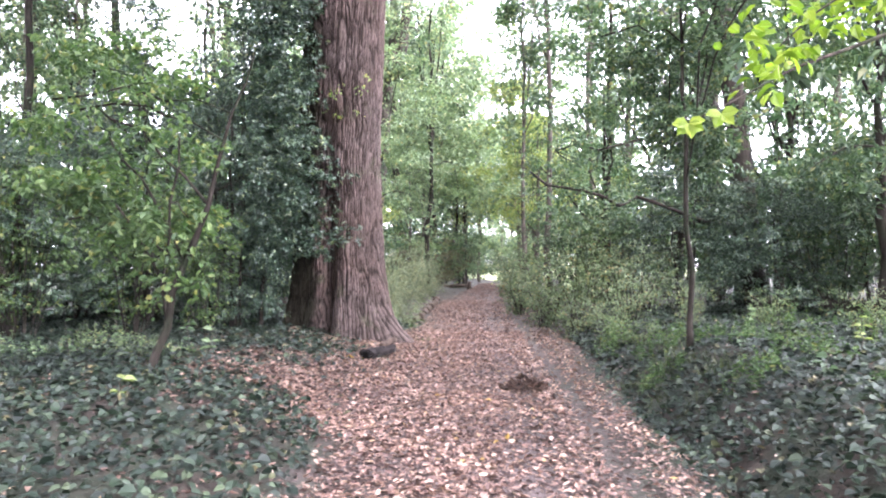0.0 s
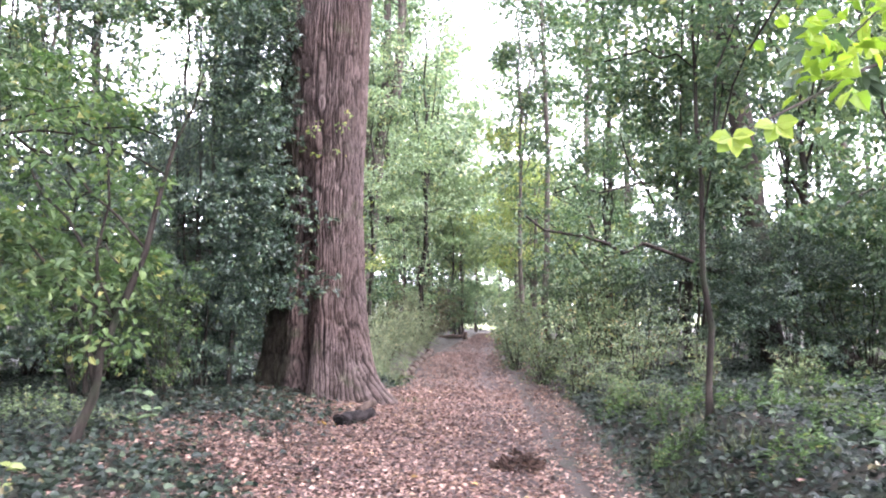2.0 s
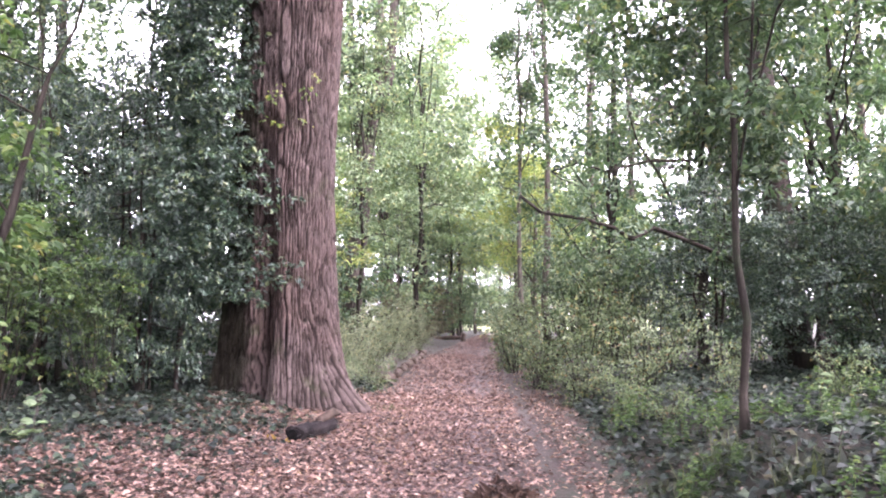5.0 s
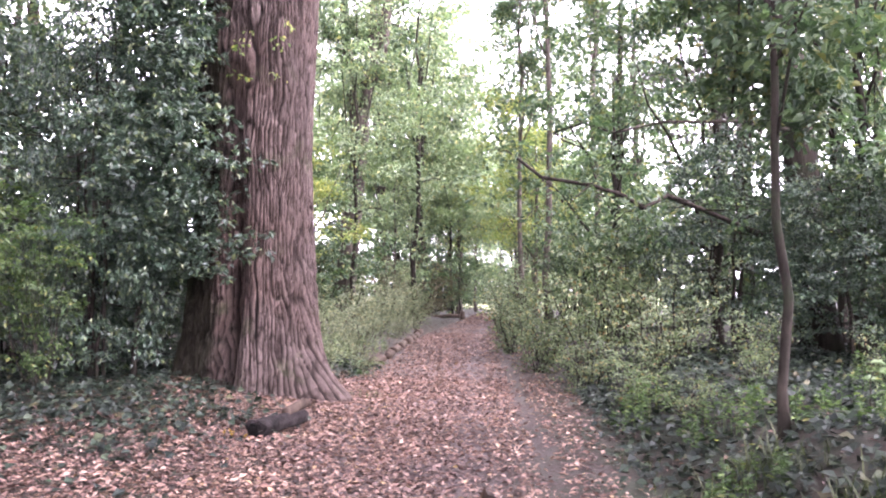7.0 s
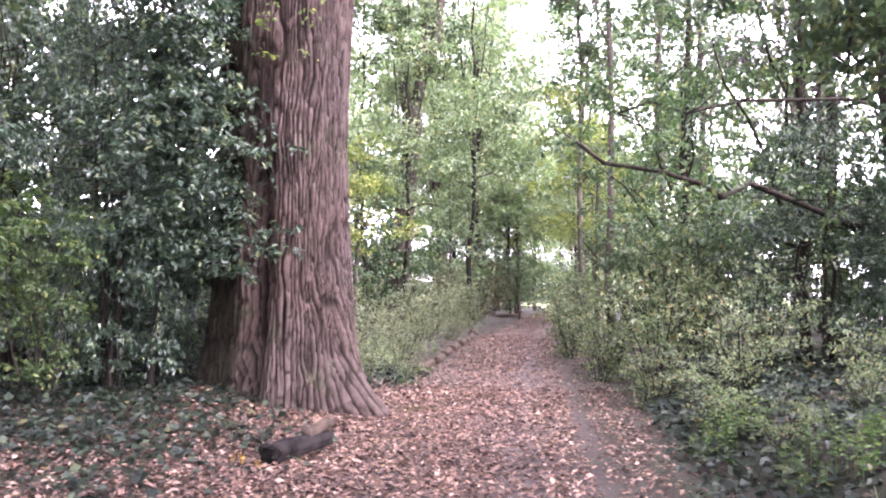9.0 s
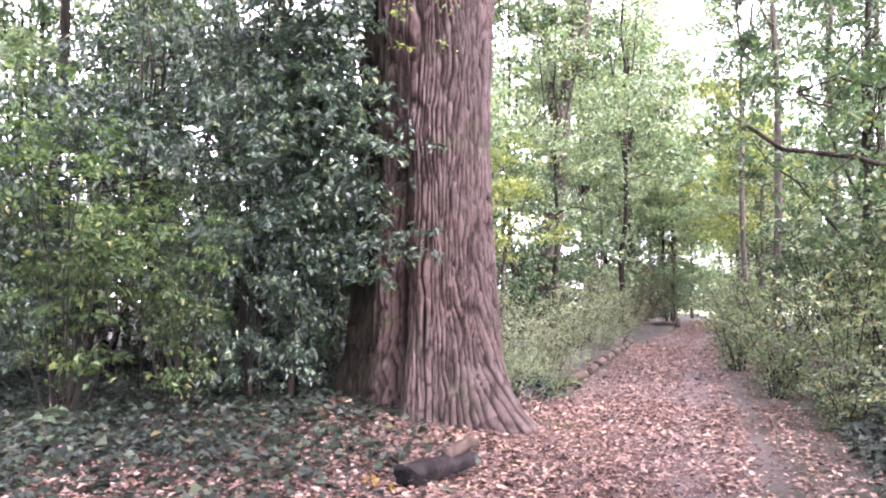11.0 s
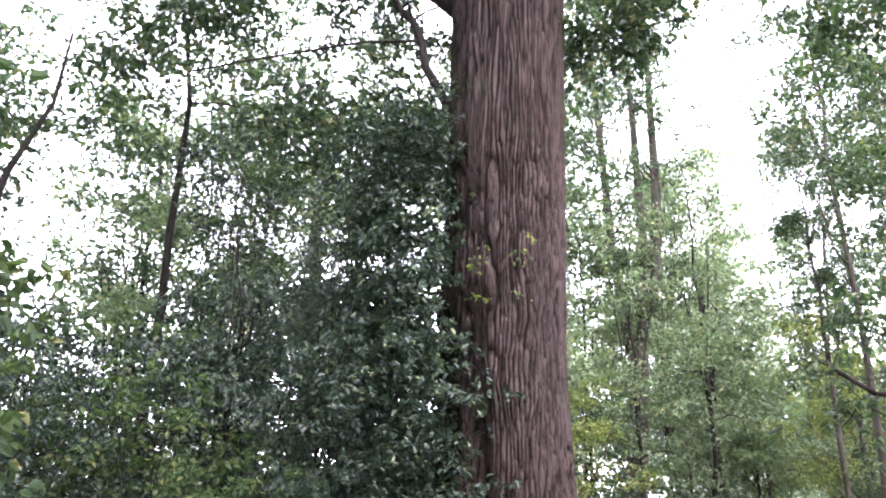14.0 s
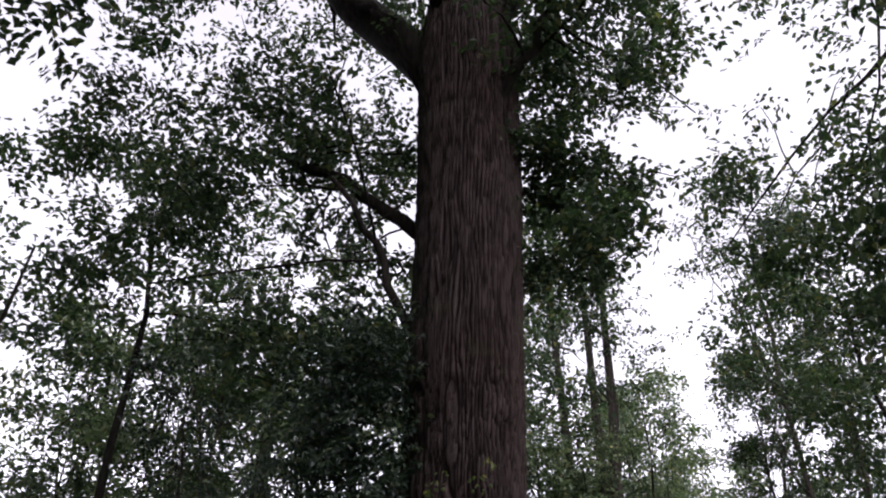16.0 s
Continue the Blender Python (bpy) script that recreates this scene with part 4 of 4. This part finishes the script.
plant(hazel, [(-6.3, 12.7, 20, 0.9, 0.95), (-5.3, 13.25, 200, 0.6, 1.0), (-7.7, 11.9, 110, 1.0, 1.0), (-9.2, 13.0, 300, 1.0, 1.0)])
thorn = shrub("thicket_bush", "dull green twiggy bush in the undergrowth", 2.6, 1.3, GREEN, 0.12, 100, 17, False)
plant(thorn, [(5.6, 15.8, 0, 1, 1), (7.4, 14.4, 90, 1.1, 0.9), (9.5, 13, 270, 1.2, 1), (-6.6, 30.5, 30, 1.4, 1), (-6.8, 35, 130, 1.5, 1), (-7.2, 24, 220, 1.1, 1), (11, 17.5, 60, 1.3, 1), (2.4, 29, 150, 1.4, 1.1), (1.8, 35, 240, 1.5, 1), (-12.5, 12.5, 0, 1, 0.9), (-9.5, 9.8, 120, 0.8, 0.7), (-16, 22, 200, 1.5, 1), (6, 36, 20, 1.6, 1.1), (-6.2, 56, 80, 1.8, 1), (1.6, 60, 310, 1.9, 1), (1.5, 75, 10, 2, 1), (-7.5, 76, 10, 2, 1),
             (-20, 27, 10, 1.8, 1), (15, 24, 10, 1.8, 1), (18, 32, 100, 2, 1), (5.0, 22.5, 80, 1.3, 1.1), (7.8, 24, 180, 1.5, 1.1), (4.4, 28, 20, 1.6, 1.1), (10, 29, 60, 1.8, 1.1), (12.5, 22, 100, 1.5, 1.1), (-9.5, 36, 10, 1.8, 1), (-14, 31, 50, 1.8, 1), (3.5, 44, 200, 2, 1), (14, 18, 10, 1.6, 1), (17, 26, 60, 1.8, 1), (13, 13.5, 0, 1.3, 1), (-5.6, 46, 10, 1.5, 1.1), (-7.2, 92, 10, 2.2, 1), (1.4, 91, 90, 2.2, 1), (-9, 104, 10, 2.6, 1), (3.5, 104, 10, 2.6, 1), (-5.5, 80, 10, 1.5, 1), (-6.0, 90, 50, 2.0, 1), (-0.6, 86, 50, 1.5, 1), (16, 38, 10, 2.2, 1), (-8.6, 22.2, 20, 1.2, 1), (-12.5, 23.5, 100, 1.5, 1), (-15.8, 18.6, 200, 1.4, 1), (-6.3, 24.8, 10, 1.1, 0.9), (-6.6, 18.2, 40, 0.8, 0.7), (-9.2, 17.6, 90, 0.8, 0.7), (-12.3, 15.8, 90, 0.8, 0.7), (5.3, 16.7, 30, 0.9, 1.2), (6.7, 15.4, 120, 0.9, 1.2), (-4.8, 101, 20, 2.2, 1), (-1.4, 108, 20, 2.4, 1), (-3.9, 119, 200, 3, 1), (-6.8, 108, 80, 2.6, 1), (0.8, 119, 80, 3, 1), (7, 27.5, 10, 1.7, 1), (9.5, 33, 100, 1.9, 1), (3.6, 35, 200, 1.7, 1), (12.5, 38, 10, 2, 1), (-10.5, 14.2, 20, 1.0, 1), (-9.5, 18.8, 150, 1.2, 1), (-13.5, 19.5, 260, 1.5, 1), (-11.8, 17.9, 60, 1.2, 1), (-5.3, 66, 20, 1.6, 1), (-6.0, 72, 100, 1.8, 1), (-5.0, 84, 200, 1.6, 1), (-2.2, 128, 20, 3.2, 1), (-5.6, 127, 140, 3.2, 1), (1.0, 128, 250, 3.2, 1), (-0.6, 74, 20, 1.3, 1), (-0.7, 97, 120, 1.7, 1), (-5.1, 59.5, 20, 1.1, 1), (-13, 27, 20, 2.2, 1), (-17, 24.5, 120, 2.2, 1), (-20, 31, 220, 2.5, 1), (-10.5, 25.5, 300, 2.0, 1), (-15.5, 33.5, 60, 2.4, 1), (-22, 22, 160, 2.3, 1), (-8.8, 40, 20, 2.1, 1), (-10.8, 47, 120, 2.3, 1), (-8, 56, 220, 2.2, 1), (-12, 37, 300, 2.3, 1), (3.2, 31, 20, 1.9, 1), (5.5, 32.5, 120, 2.2, 1), (8, 36.5, 220, 2.3, 1), (2.6, 40, 300, 2.0, 1), (6, 45, 60, 2.5, 1), (10.5, 26, 60, 2.0, 1), (-6.9, 37.3, 60, 1.5, 1)])


RUSSET = leaf_material("russet_leaf", [(0, (0.03, 0.026, 0.016)), (0.5, (0.06, 0.05, 0.032)), (1, (0.085, 0.085, 0.045))], 0.6, 0.25)
russet = shrub("russet_bush", "dull brownish-green bush beside the far trail", 2.4, 1.5, RUSSET, 0.12, 112, 22, False)
plant(russet, [(-5.6, 46.5, 0, 1, 1), (-6.4, 43.5, 100, 1.2, 1), (-6.9, 48.5, 200, 1.3, 1.1), (-5.7, 54.5, 50, 1.2, 1.0), (-7.3, 39.5, 50, 1.2, 1.0)])


# ---- things lying along the trail ----
def fallen_log():
    """A short blackened log among the leaves, a black cap giving the shade of its hollow end."""
    root = empty("fallen_log", "short blackened rotten log lying among fallen leaves", "log")
    x, y = -2.26, 12.3
    root.location = (x, y, float(land(x, y)) + 0.09)
    root.rotation_euler = (0, 0, radians(66))
    root.scale = (1.08, 1.25, 1.25)
    turns, steps = 22, 26
    U, A = np.meshgrid(np.linspace(0, 1, steps), np.arange(turns) / turns * 2 * math.pi, indexing="ij")
    girth = np.interp(U, [0, 0.35, 0.6, 1], [0.092, 0.085, 0.074, 0.06])
    girth = girth * (1 + 0.1 * np.sin(3 * A + 1.5 * U) + 0.07 * np.sin(7 * A - 2 * U) + 0.08 * value_noise(A / (2 * math.pi) * 9, U * 7, 9) + 0.06 * value_noise(A / (2 * math.pi) * 22, U * 3 + 5, 22))
    ragged = 0.045 * value_noise(A / (2 * math.pi) * 11, U * 0 + 3.3, 11)
    length = -0.32 + 0.62 * U + ragged * np.where(U < 0.5, 1 - 2 * U, 2 * U - 1)
    verts = np.stack([length, girth * np.cos(A) + 0.035 * np.sin(3.5 * U), girth * 0.85 * np.sin(A) + 0.05 * U * U], -1).reshape(-1, 3)
    faces = [(i * turns + j, i * turns + (j + 1) % turns, (i + 1) * turns + (j + 1) % turns, (i + 1) * turns + j) for i in range(steps - 1) for j in range(turns)]
    faces += [tuple(range(turns))[::-1], tuple((steps - 1) * turns + j for j in range(turns))]
    part("log", mesh_of("log", verts, faces, CHAR, True), root)
    part("branch_stub", mesh_of("branch_stub", *tube(curve_line((0.12, 0.02, 0.07), (0.36, -0.05, 0.14), 5, 0.02, 0.006), [0.045, 0.05, 0.04, 0.042, 0.022], 11, 0.14), DEAD_WOOD, True), root, "pale broken stub")
    part("branch_stub", mesh_of("branch_stub", *tube(curve_line((0.2, 0.05, 0.05), (0.4, 0.12, 0.03), 4, 0.01, 0.006), [0.03, 0.028, 0.02, 0.014], 8, 0.14), CHAR, True), root, "blackened broken stub")
    # solid black cap that paints the dark inside of the hollow
    part("broken_end", mesh_of("broken_end", *tube([[-0.33, 0.0, -0.005], [-0.29, 0.0, -0.005]], [0.05, 0.062], 12, 0.14), HOLLOW_SHADE), root, "broken end with the hollow's shade painted black")


def leaf_heap(name, label, x, y, count, radius, height, mat, size):
    n = count
    r, a = radius * np.sqrt(rng.random(n)), rng.uniform(0, 2 * math.pi, n)
    px, py = x + r * np.cos(a) * 1.3, y + r * np.sin(a) * 0.8
    hz = height * np.exp(-(r / (radius * 0.55)) ** 2) * rng.uniform(0.3, 1, n)
    base = np.stack([px, py, land(px, py) + 0.01 + hz], -1)
    axis = rng.normal(size=(n, 3)) + np.stack([np.cos(a), np.sin(a), np.full(n, 0.3)], -1)
    v, f = leaf_arrays(base, axis, unit(rng.normal(size=(n, 3)) + np.array([0, 0, 0.8])), size * rng.uniform(0.6, 1.3, n), size * 0.55, True, 0.35)
    tagged(new(name, mesh_of(name, v, f, mat)), label, "leaves", kind="stuff")


fallen_log()
leaf_heap("leaf_heap", "small heap of dark dry leaves on the trail", -0.08, 9.4, 260, 0.17, 0.17, DRY, 0.085)
leaf_heap("yellow_leaves", "few yellow fallen leaves beside the log", -2.52, 11.88, 16, 0.12, 0.03, YELLOW, 0.06)
leaf_heap("yellow_leaf_patch", "few yellow fallen leaves on the trail", -0.23, 6.57, 5, 0.07, 0.02, YELLOW, 0.075)


def edging_log(k, x0, y0, x1, y1, r):
    root = empty("edging_log", "weathered log edging the trail, half sunk in leaves", "log", "trail edging")
    root.location = (x0, y0, float(land(x0, y0)) + r * 0.35)
    d = np.array([x1 - x0, y1 - y0, float(land(x1, y1) - land(x0, y0))])
    line = np.array([d * u + np.array([0, 0, 0.015 * math.sin(9 * u + k)]) for u in (0, 0.02, 0.25, 0.5, 0.75, 0.98, 1)])
    part("log", mesh_of("log", *tube(line, r * np.array([0.7, 1, 1.15, 0.9, 1.1, 0.85, 0.6]), 12, 0.14), DEAD_WOOD, True), root)


for k in range(8):
    y0 = 20.3 + k * 1.75
    edging_log(k, -2.82 - 0.068 * (y0 - 20.3) + rng.normal() * 0.06, y0, -2.82 - 0.068 * (y0 + 1.35 - 20.3), y0 + 1.35, rng.uniform(0.075, 0.12))


def log_rail():
    root = empty("log_rail", "low log rail on a short post beside the trail", "log rail")
    root.location = (-3.78, 52, float(land(-3.78, 52)))
    part("post", mesh_of("post", *tube([[0, 0, -0.15], [0, 0, 0.25], [0.01, 0, 0.46], [0.01, 0, 0.49]], [0.15, 0.14, 0.14, 0.12], 12, 0.04), DEAD_WOOD, True), root)
    part("rail", mesh_of("rail", *tube(curve_line((-0.1, -0.05, 0.22), (-1.95, -0.3, 0.14), 6, 0.02, 0.01), [0.1, 0.12, 0.12, 0.11, 0.11, 0.09], 12, 0.04), DEAD_WOOD, True), root)


log_rail()


def blade_tuft(name, label, x, y, count, height, spread):
    n = count
    a = rng.uniform(0, 2 * math.pi, n)
    px, py = x + rng.normal(0, spread * 0.25, n), y + rng.normal(0, spread * 0.25, n)
    foot = np.stack([px, py, land(px, py) - 0.01], -1)
    out = np.stack([np.cos(a), np.sin(a), np.zeros(n)], -1)
    side = np.stack([-np.sin(a), np.cos(a), np.zeros(n)], -1)
    tall, bend, wide = height * rng.uniform(0.5, 1.1, n), rng.uniform(0.25, 0.9, n), 0.003 + 0.006 * height
    rows = []
    for u, w in ((0, 0.8), (0.35, 1.0), (0.7, 0.75), (1.0, 0.08)):
        mid = foot + out * (tall * bend * u * u)[:, None] + np.array([0, 0, 1.0]) * (tall * (u - 0.3 * bend * u * u))[:, None]
        rows += [mid - side * wide * w, mid + side * wide * w]
    v = np.stack(rows, axis=1).reshape(-1, 3)
    quads = np.array([[0, 1, 3, 2], [2, 3, 5, 4], [4, 5, 7, 6]])
    f = (np.arange(n)[:, None, None] * 8 + quads[None]).reshape(-1, 4)
    tagged(new(name, mesh_of(name, v, f, BLADE)), label, "plant", "grass tufts", kind="stuff")


blade_tuft("iris_clump", "clump of long green blades beside the edging log", -3.35, 20.2, 60, 0.62, 0.4)
for x, y, n, h in ((1.62, 10.2, 60, 0.34), (1.9, 9.0, 56, 0.3), (1.35, 9.3, 34, 0.17), (1.6, 8.3, 36, 0.16), (1.2, 10.4, 30, 0.17), (1.85, 9.9, 40, 0.2), (1.05, 11.3, 30, 0.16), (-1.9, 15.2, 36, 0.18), (-2.6, 17.8, 40, 0.3)):
    blade_tuft("grass_tuft", "tuft of thin green grass at the trail's edge", x, y, n, h, 0.5)


def herb_patch(x, y, radius, count, height, mat):
    """Low soft-leaved plants: pairs of leaves up short upright stalks."""
    a, r = rng.uniform(0, 2 * math.pi, count), radius * np.sqrt(rng.random(count))
    px, py = x + r * np.cos(a), y + r * np.sin(a) * 1.4
    tops = height * (1.1 - 0.7 * (r / radius) ** 2) * rng.uniform(0.6, 1.15, count)
    foot = np.stack([px, py, land(px, py) - 0.01], -1)
    bits = [tube([f, f + np.array([0, 0, h * 0.5]), f + np.array([rng.normal() * 0.02, rng.normal() * 0.02, h])], [0.003, 0.0025, 0.0015], 3) for f, h in zip(foot, tops)]
    k = 8
    u = np.tile(np.linspace(0.35, 1.0, k), count)
    base = np.repeat(foot, k, axis=0) + np.stack([np.zeros(count * k), np.zeros(count * k), u * np.repeat(tops, k)], -1)
    turn = rng.uniform(0, 2 * math.pi, count * k)
    way = np.stack([np.cos(turn), np.sin(turn), rng.normal(0.1, 0.25, count * k)], -1)
    size = rng.uniform(0.04, 0.075, count * k) * (1.25 - 0.5 * u)
    v, f = leaf_arrays(base, way, np.tile((0, 0, 1.0), (count * k, 1)) + rng.normal(size=(count * k, 3)) * 0.3, size, size * 0.55, True)
    tagged(new("herb_patch", mesh_of("herb_patch", *joined(bits + [(v, f.tolist())]), mat)), "patch of low soft green herbs among the ivy", "plant", "herb patches", kind="stuff")


reseed("herbs")
for x, y, radius, count, height, mat in ((1.75, 11.6, 0.4, 44, 0.42, HAZEL), (1.5, 9.9, 0.3, 34, 0.32, HAZEL), (2.5, 10.9, 0.5, 50, 0.34, HAZEL), (2.9, 9.2, 0.45, 44, 0.3, HAZEL), (2.1, 8.2, 0.35, 36, 0.28, HAZEL), (3.5, 12.4, 0.6, 56, 0.4, HAZEL), (4.4, 10.4, 0.6, 50, 0.36, HAZEL), (3.3, 7.4, 0.4, 36, 0.26, HAZEL),
                                         (4.9, 12.6, 0.6, 50, 0.4, HAZEL), (1.3, 13.0, 0.35, 40, 0.5, HAZEL), (-4.6, 9.6, 0.5, 40, 0.3, BRAMBLE), (-5.6, 10.4, 0.6, 50, 0.36, BRAMBLE), (-3.7, 16.9, 0.4, 40, 0.4, PALE), (-3.3, 18.9, 0.45, 46, 0.45, PALE), (-3.9, 20.9, 0.5, 50, 0.5, PALE), (-3.6, 23.4, 0.5, 46, 0.5, PALE), (-6.3, 9.2, 0.6, 46, 0.34, PALE)):
    herb_patch(x, y, radius, count, height, mat)


def fern(x, y, size, turn):
    root = empty("fern", "small green fern on the bank", "fern", "ferns")
    for k in range(9):
        a = turn + k * 2 * math.pi / 9 + rng.normal() * 0.2
        out = np.array([math.cos(a), math.sin(a), 0])
        u = np.linspace(0.12, 1, 13)
        spine = out * (u * size)[:, None] + np.array([0, 0, 1.0]) * (size * (1.1 * u - 0.9 * u * u))[:, None]
        side = np.cross(out, (0, 0, 1.0))
        base = np.repeat(spine, 2, axis=0)
        way = np.tile(np.stack([side, -side]), (13, 1)) + out * 0.45
        L = np.repeat(size * 0.3 * np.sin(np.clip(u * 2.9, 0, 3.0)) + 0.015, 2)
        v, f = leaf_arrays(base, way, np.tile((0, 0, 1.0), (26, 1)) + rng.normal(size=(26, 3)) * 0.1, L, L * 0.35, False)
        stalk = tube(np.vstack([[0, 0, -0.02], spine]), np.linspace(0.006, 0.002, 14), 3)
        part("frond", mesh_of("frond", *joined([stalk, (v, f.tolist())]), BLADE), root)
    root.location = (x, y, float(land(x, y)))


for x, y, sz in ((-2.75, 19.2, 0.36), (-3.6, 18.6, 0.4), (3.4, 11.2, 0.28)):
    fern(x, y, sz, rng.uniform(0, 3))


# ---- the clearing at the trail's end ----
def clearing():
    xs, ys = np.linspace(-30, 24, 28), np.linspace(86, 240, 40)
    X, Y = np.meshgrid(xs, ys)
    Z = land(X, Y) + 0.05 + np.interp(Y, [86, 92, 110, 130, 240], [0, 0.1, 0.5, 1.0, 2.0])
    idx = np.arange(X.size).reshape(X.shape)
    f = np.stack([idx[:-1, :-1], idx[:-1, 1:], idx[1:, 1:], idx[1:, :-1]], -1).reshape(-1, 4)
    m, t, out = material("meadow_grass")
    principled(t, out, ramp(t, [(0.3, (0.1, 0.13, 0.05)), (0.7, (0.2, 0.21, 0.1))], noise_node(t, 1.5, 5)), 0.9, noise_node(t, 9, 4), 0.6, 0.05)
    tagged(new("meadow", mesh_of("meadow", np.stack([X, Y, Z], -1).reshape(-1, 3), f, m, True)), "sunlit pale grass of an open clearing", "meadow", kind="structure")


clearing()


# ---- small things in the undergrowth ----
def foot_spread():
    # added log form for the dark spread at the foot of the dark trunked tree
    root = empty("foot_log", "dark mossy log standing in for the leaning tree's spreading foot", "log")
    a, b = np.array([4.95, 17.6]), np.array([7.0, 16.2])
    root.location = (a[0], a[1], float(land(*a)) + 0.14)
    d = np.array([*(b - a), float(land(*b) - land(*a))])
    line = np.array([d * u + np.array([0.05 * math.sin(5 * u), 0, 0.02 * math.sin(7 * u)]) for u in np.linspace(0, 1, 10)])
    part("log", mesh_of("log", *tube(line, np.interp(np.linspace(0, 1, 10), [0, 0.03, 0.5, 0.97, 1], [0.16, 0.22, 0.2, 0.16, 0.1]), 14, 0.08), DARK_BARK, True), root)
    for u, e in ((0.3, (0.35, 0.1, 0.25)), (0.7, (-0.3, -0.1, 0.2))):
        p = d * u
        part("branch_stub", mesh_of("branch_stub", *tube(curve_line(p, p + np.array(e), 4, 0, 0.01), [0.06, 0.05, 0.04, 0.025], 8, 0.08), DARK_BARK, True), root)


def seedling(x, y, height, leaf, leaves):
    root = empty("seedling", "young seedling with a few broad leaves in the ivy", "seedling", "seedlings")
    root.location = (x, y, float(land(x, y)) - 0.01)
    stem = curve_line((0, 0, -0.02), (rng.normal() * 0.06, rng.normal() * 0.06, height), 6, 0, 0.015)
    part("stem", mesh_of("stem", *tube(stem, np.linspace(0.007, 0.003, 6), 5), BARK, True), root)
    for _ in range(leaves):
        p = stem[rng.integers(2, 6)]
        a = rng.uniform(0, 2 * math.pi)
        way = np.array([[math.cos(a), math.sin(a), rng.uniform(-0.1, 0.4)]])
        part("leaf", mesh_of("leaf", *leaf_arrays(np.array([p]), way, np.array([[0, -0.3, 1.0]]) + rng.normal(size=(1, 3)) * 0.25, rng.uniform(0.08, 0.13), rng.uniform(0.05, 0.08), True), leaf), root)


def stick(x, y, turn, length, r):
    ob = tagged(new("stick", mesh_of("stick", *tube(curve_line((-length / 2, 0, 0), (length / 2, 0, 0), 6, 0.01, 0.012), np.linspace(r, r * 0.4, 6), 6, 0.08), DEAD_WOOD, True)), "thin fallen stick lying on the leaf litter", "stick", "fallen sticks")
    ob.matrix_basis = pose(x, y, float(land(x, y)) + 0.025, 0, 0, turn)


foot_spread()
for x, y, h, m, k in ((-3.75, 9.3, 0.5, PALE, 14), (-3.3, 6.3, 0.22, AUTUMN, 6), (-4.6, 10.8, 0.45, GREEN, 12), (-5.2, 9.0, 0.5, GREEN, 14), (2.3, 9.2, 0.35, GREEN, 10), (2.9, 11.5, 0.4, PALE, 10), (3.6, 9.6, 0.4, AUTUMN, 10), (-2.4, 17.0, 0.35, GREEN, 10), (4.5, 9.8, 0.45, AUTUMN, 10), (2.6, 7.6, 0.3, GREEN, 8), (-5.9, 11.5, 0.5, GREEN, 12)):
    seedling(x, y, h, m, k)
for x, y, turn, length, r in ((-2.9, 13.4, 20, 0.7, 0.014), (-1.7, 14.0, 70, 0.5, 0.01), (-3.4, 11.2, 140, 0.8, 0.014), (0.55, 8.1, 100, 0.45, 0.009), (-2.2, 10.2, 35, 0.6, 0.01), (0.9, 10.1, 60, 0.6, 0.012), (-4.3, 12.9, 10, 0.9, 0.016), (-0.9, 12.2, 120, 0.4, 0.008), (-1.4, 6.4, 80, 0.5, 0.01)):
    stick(x, y, turn, length, r)
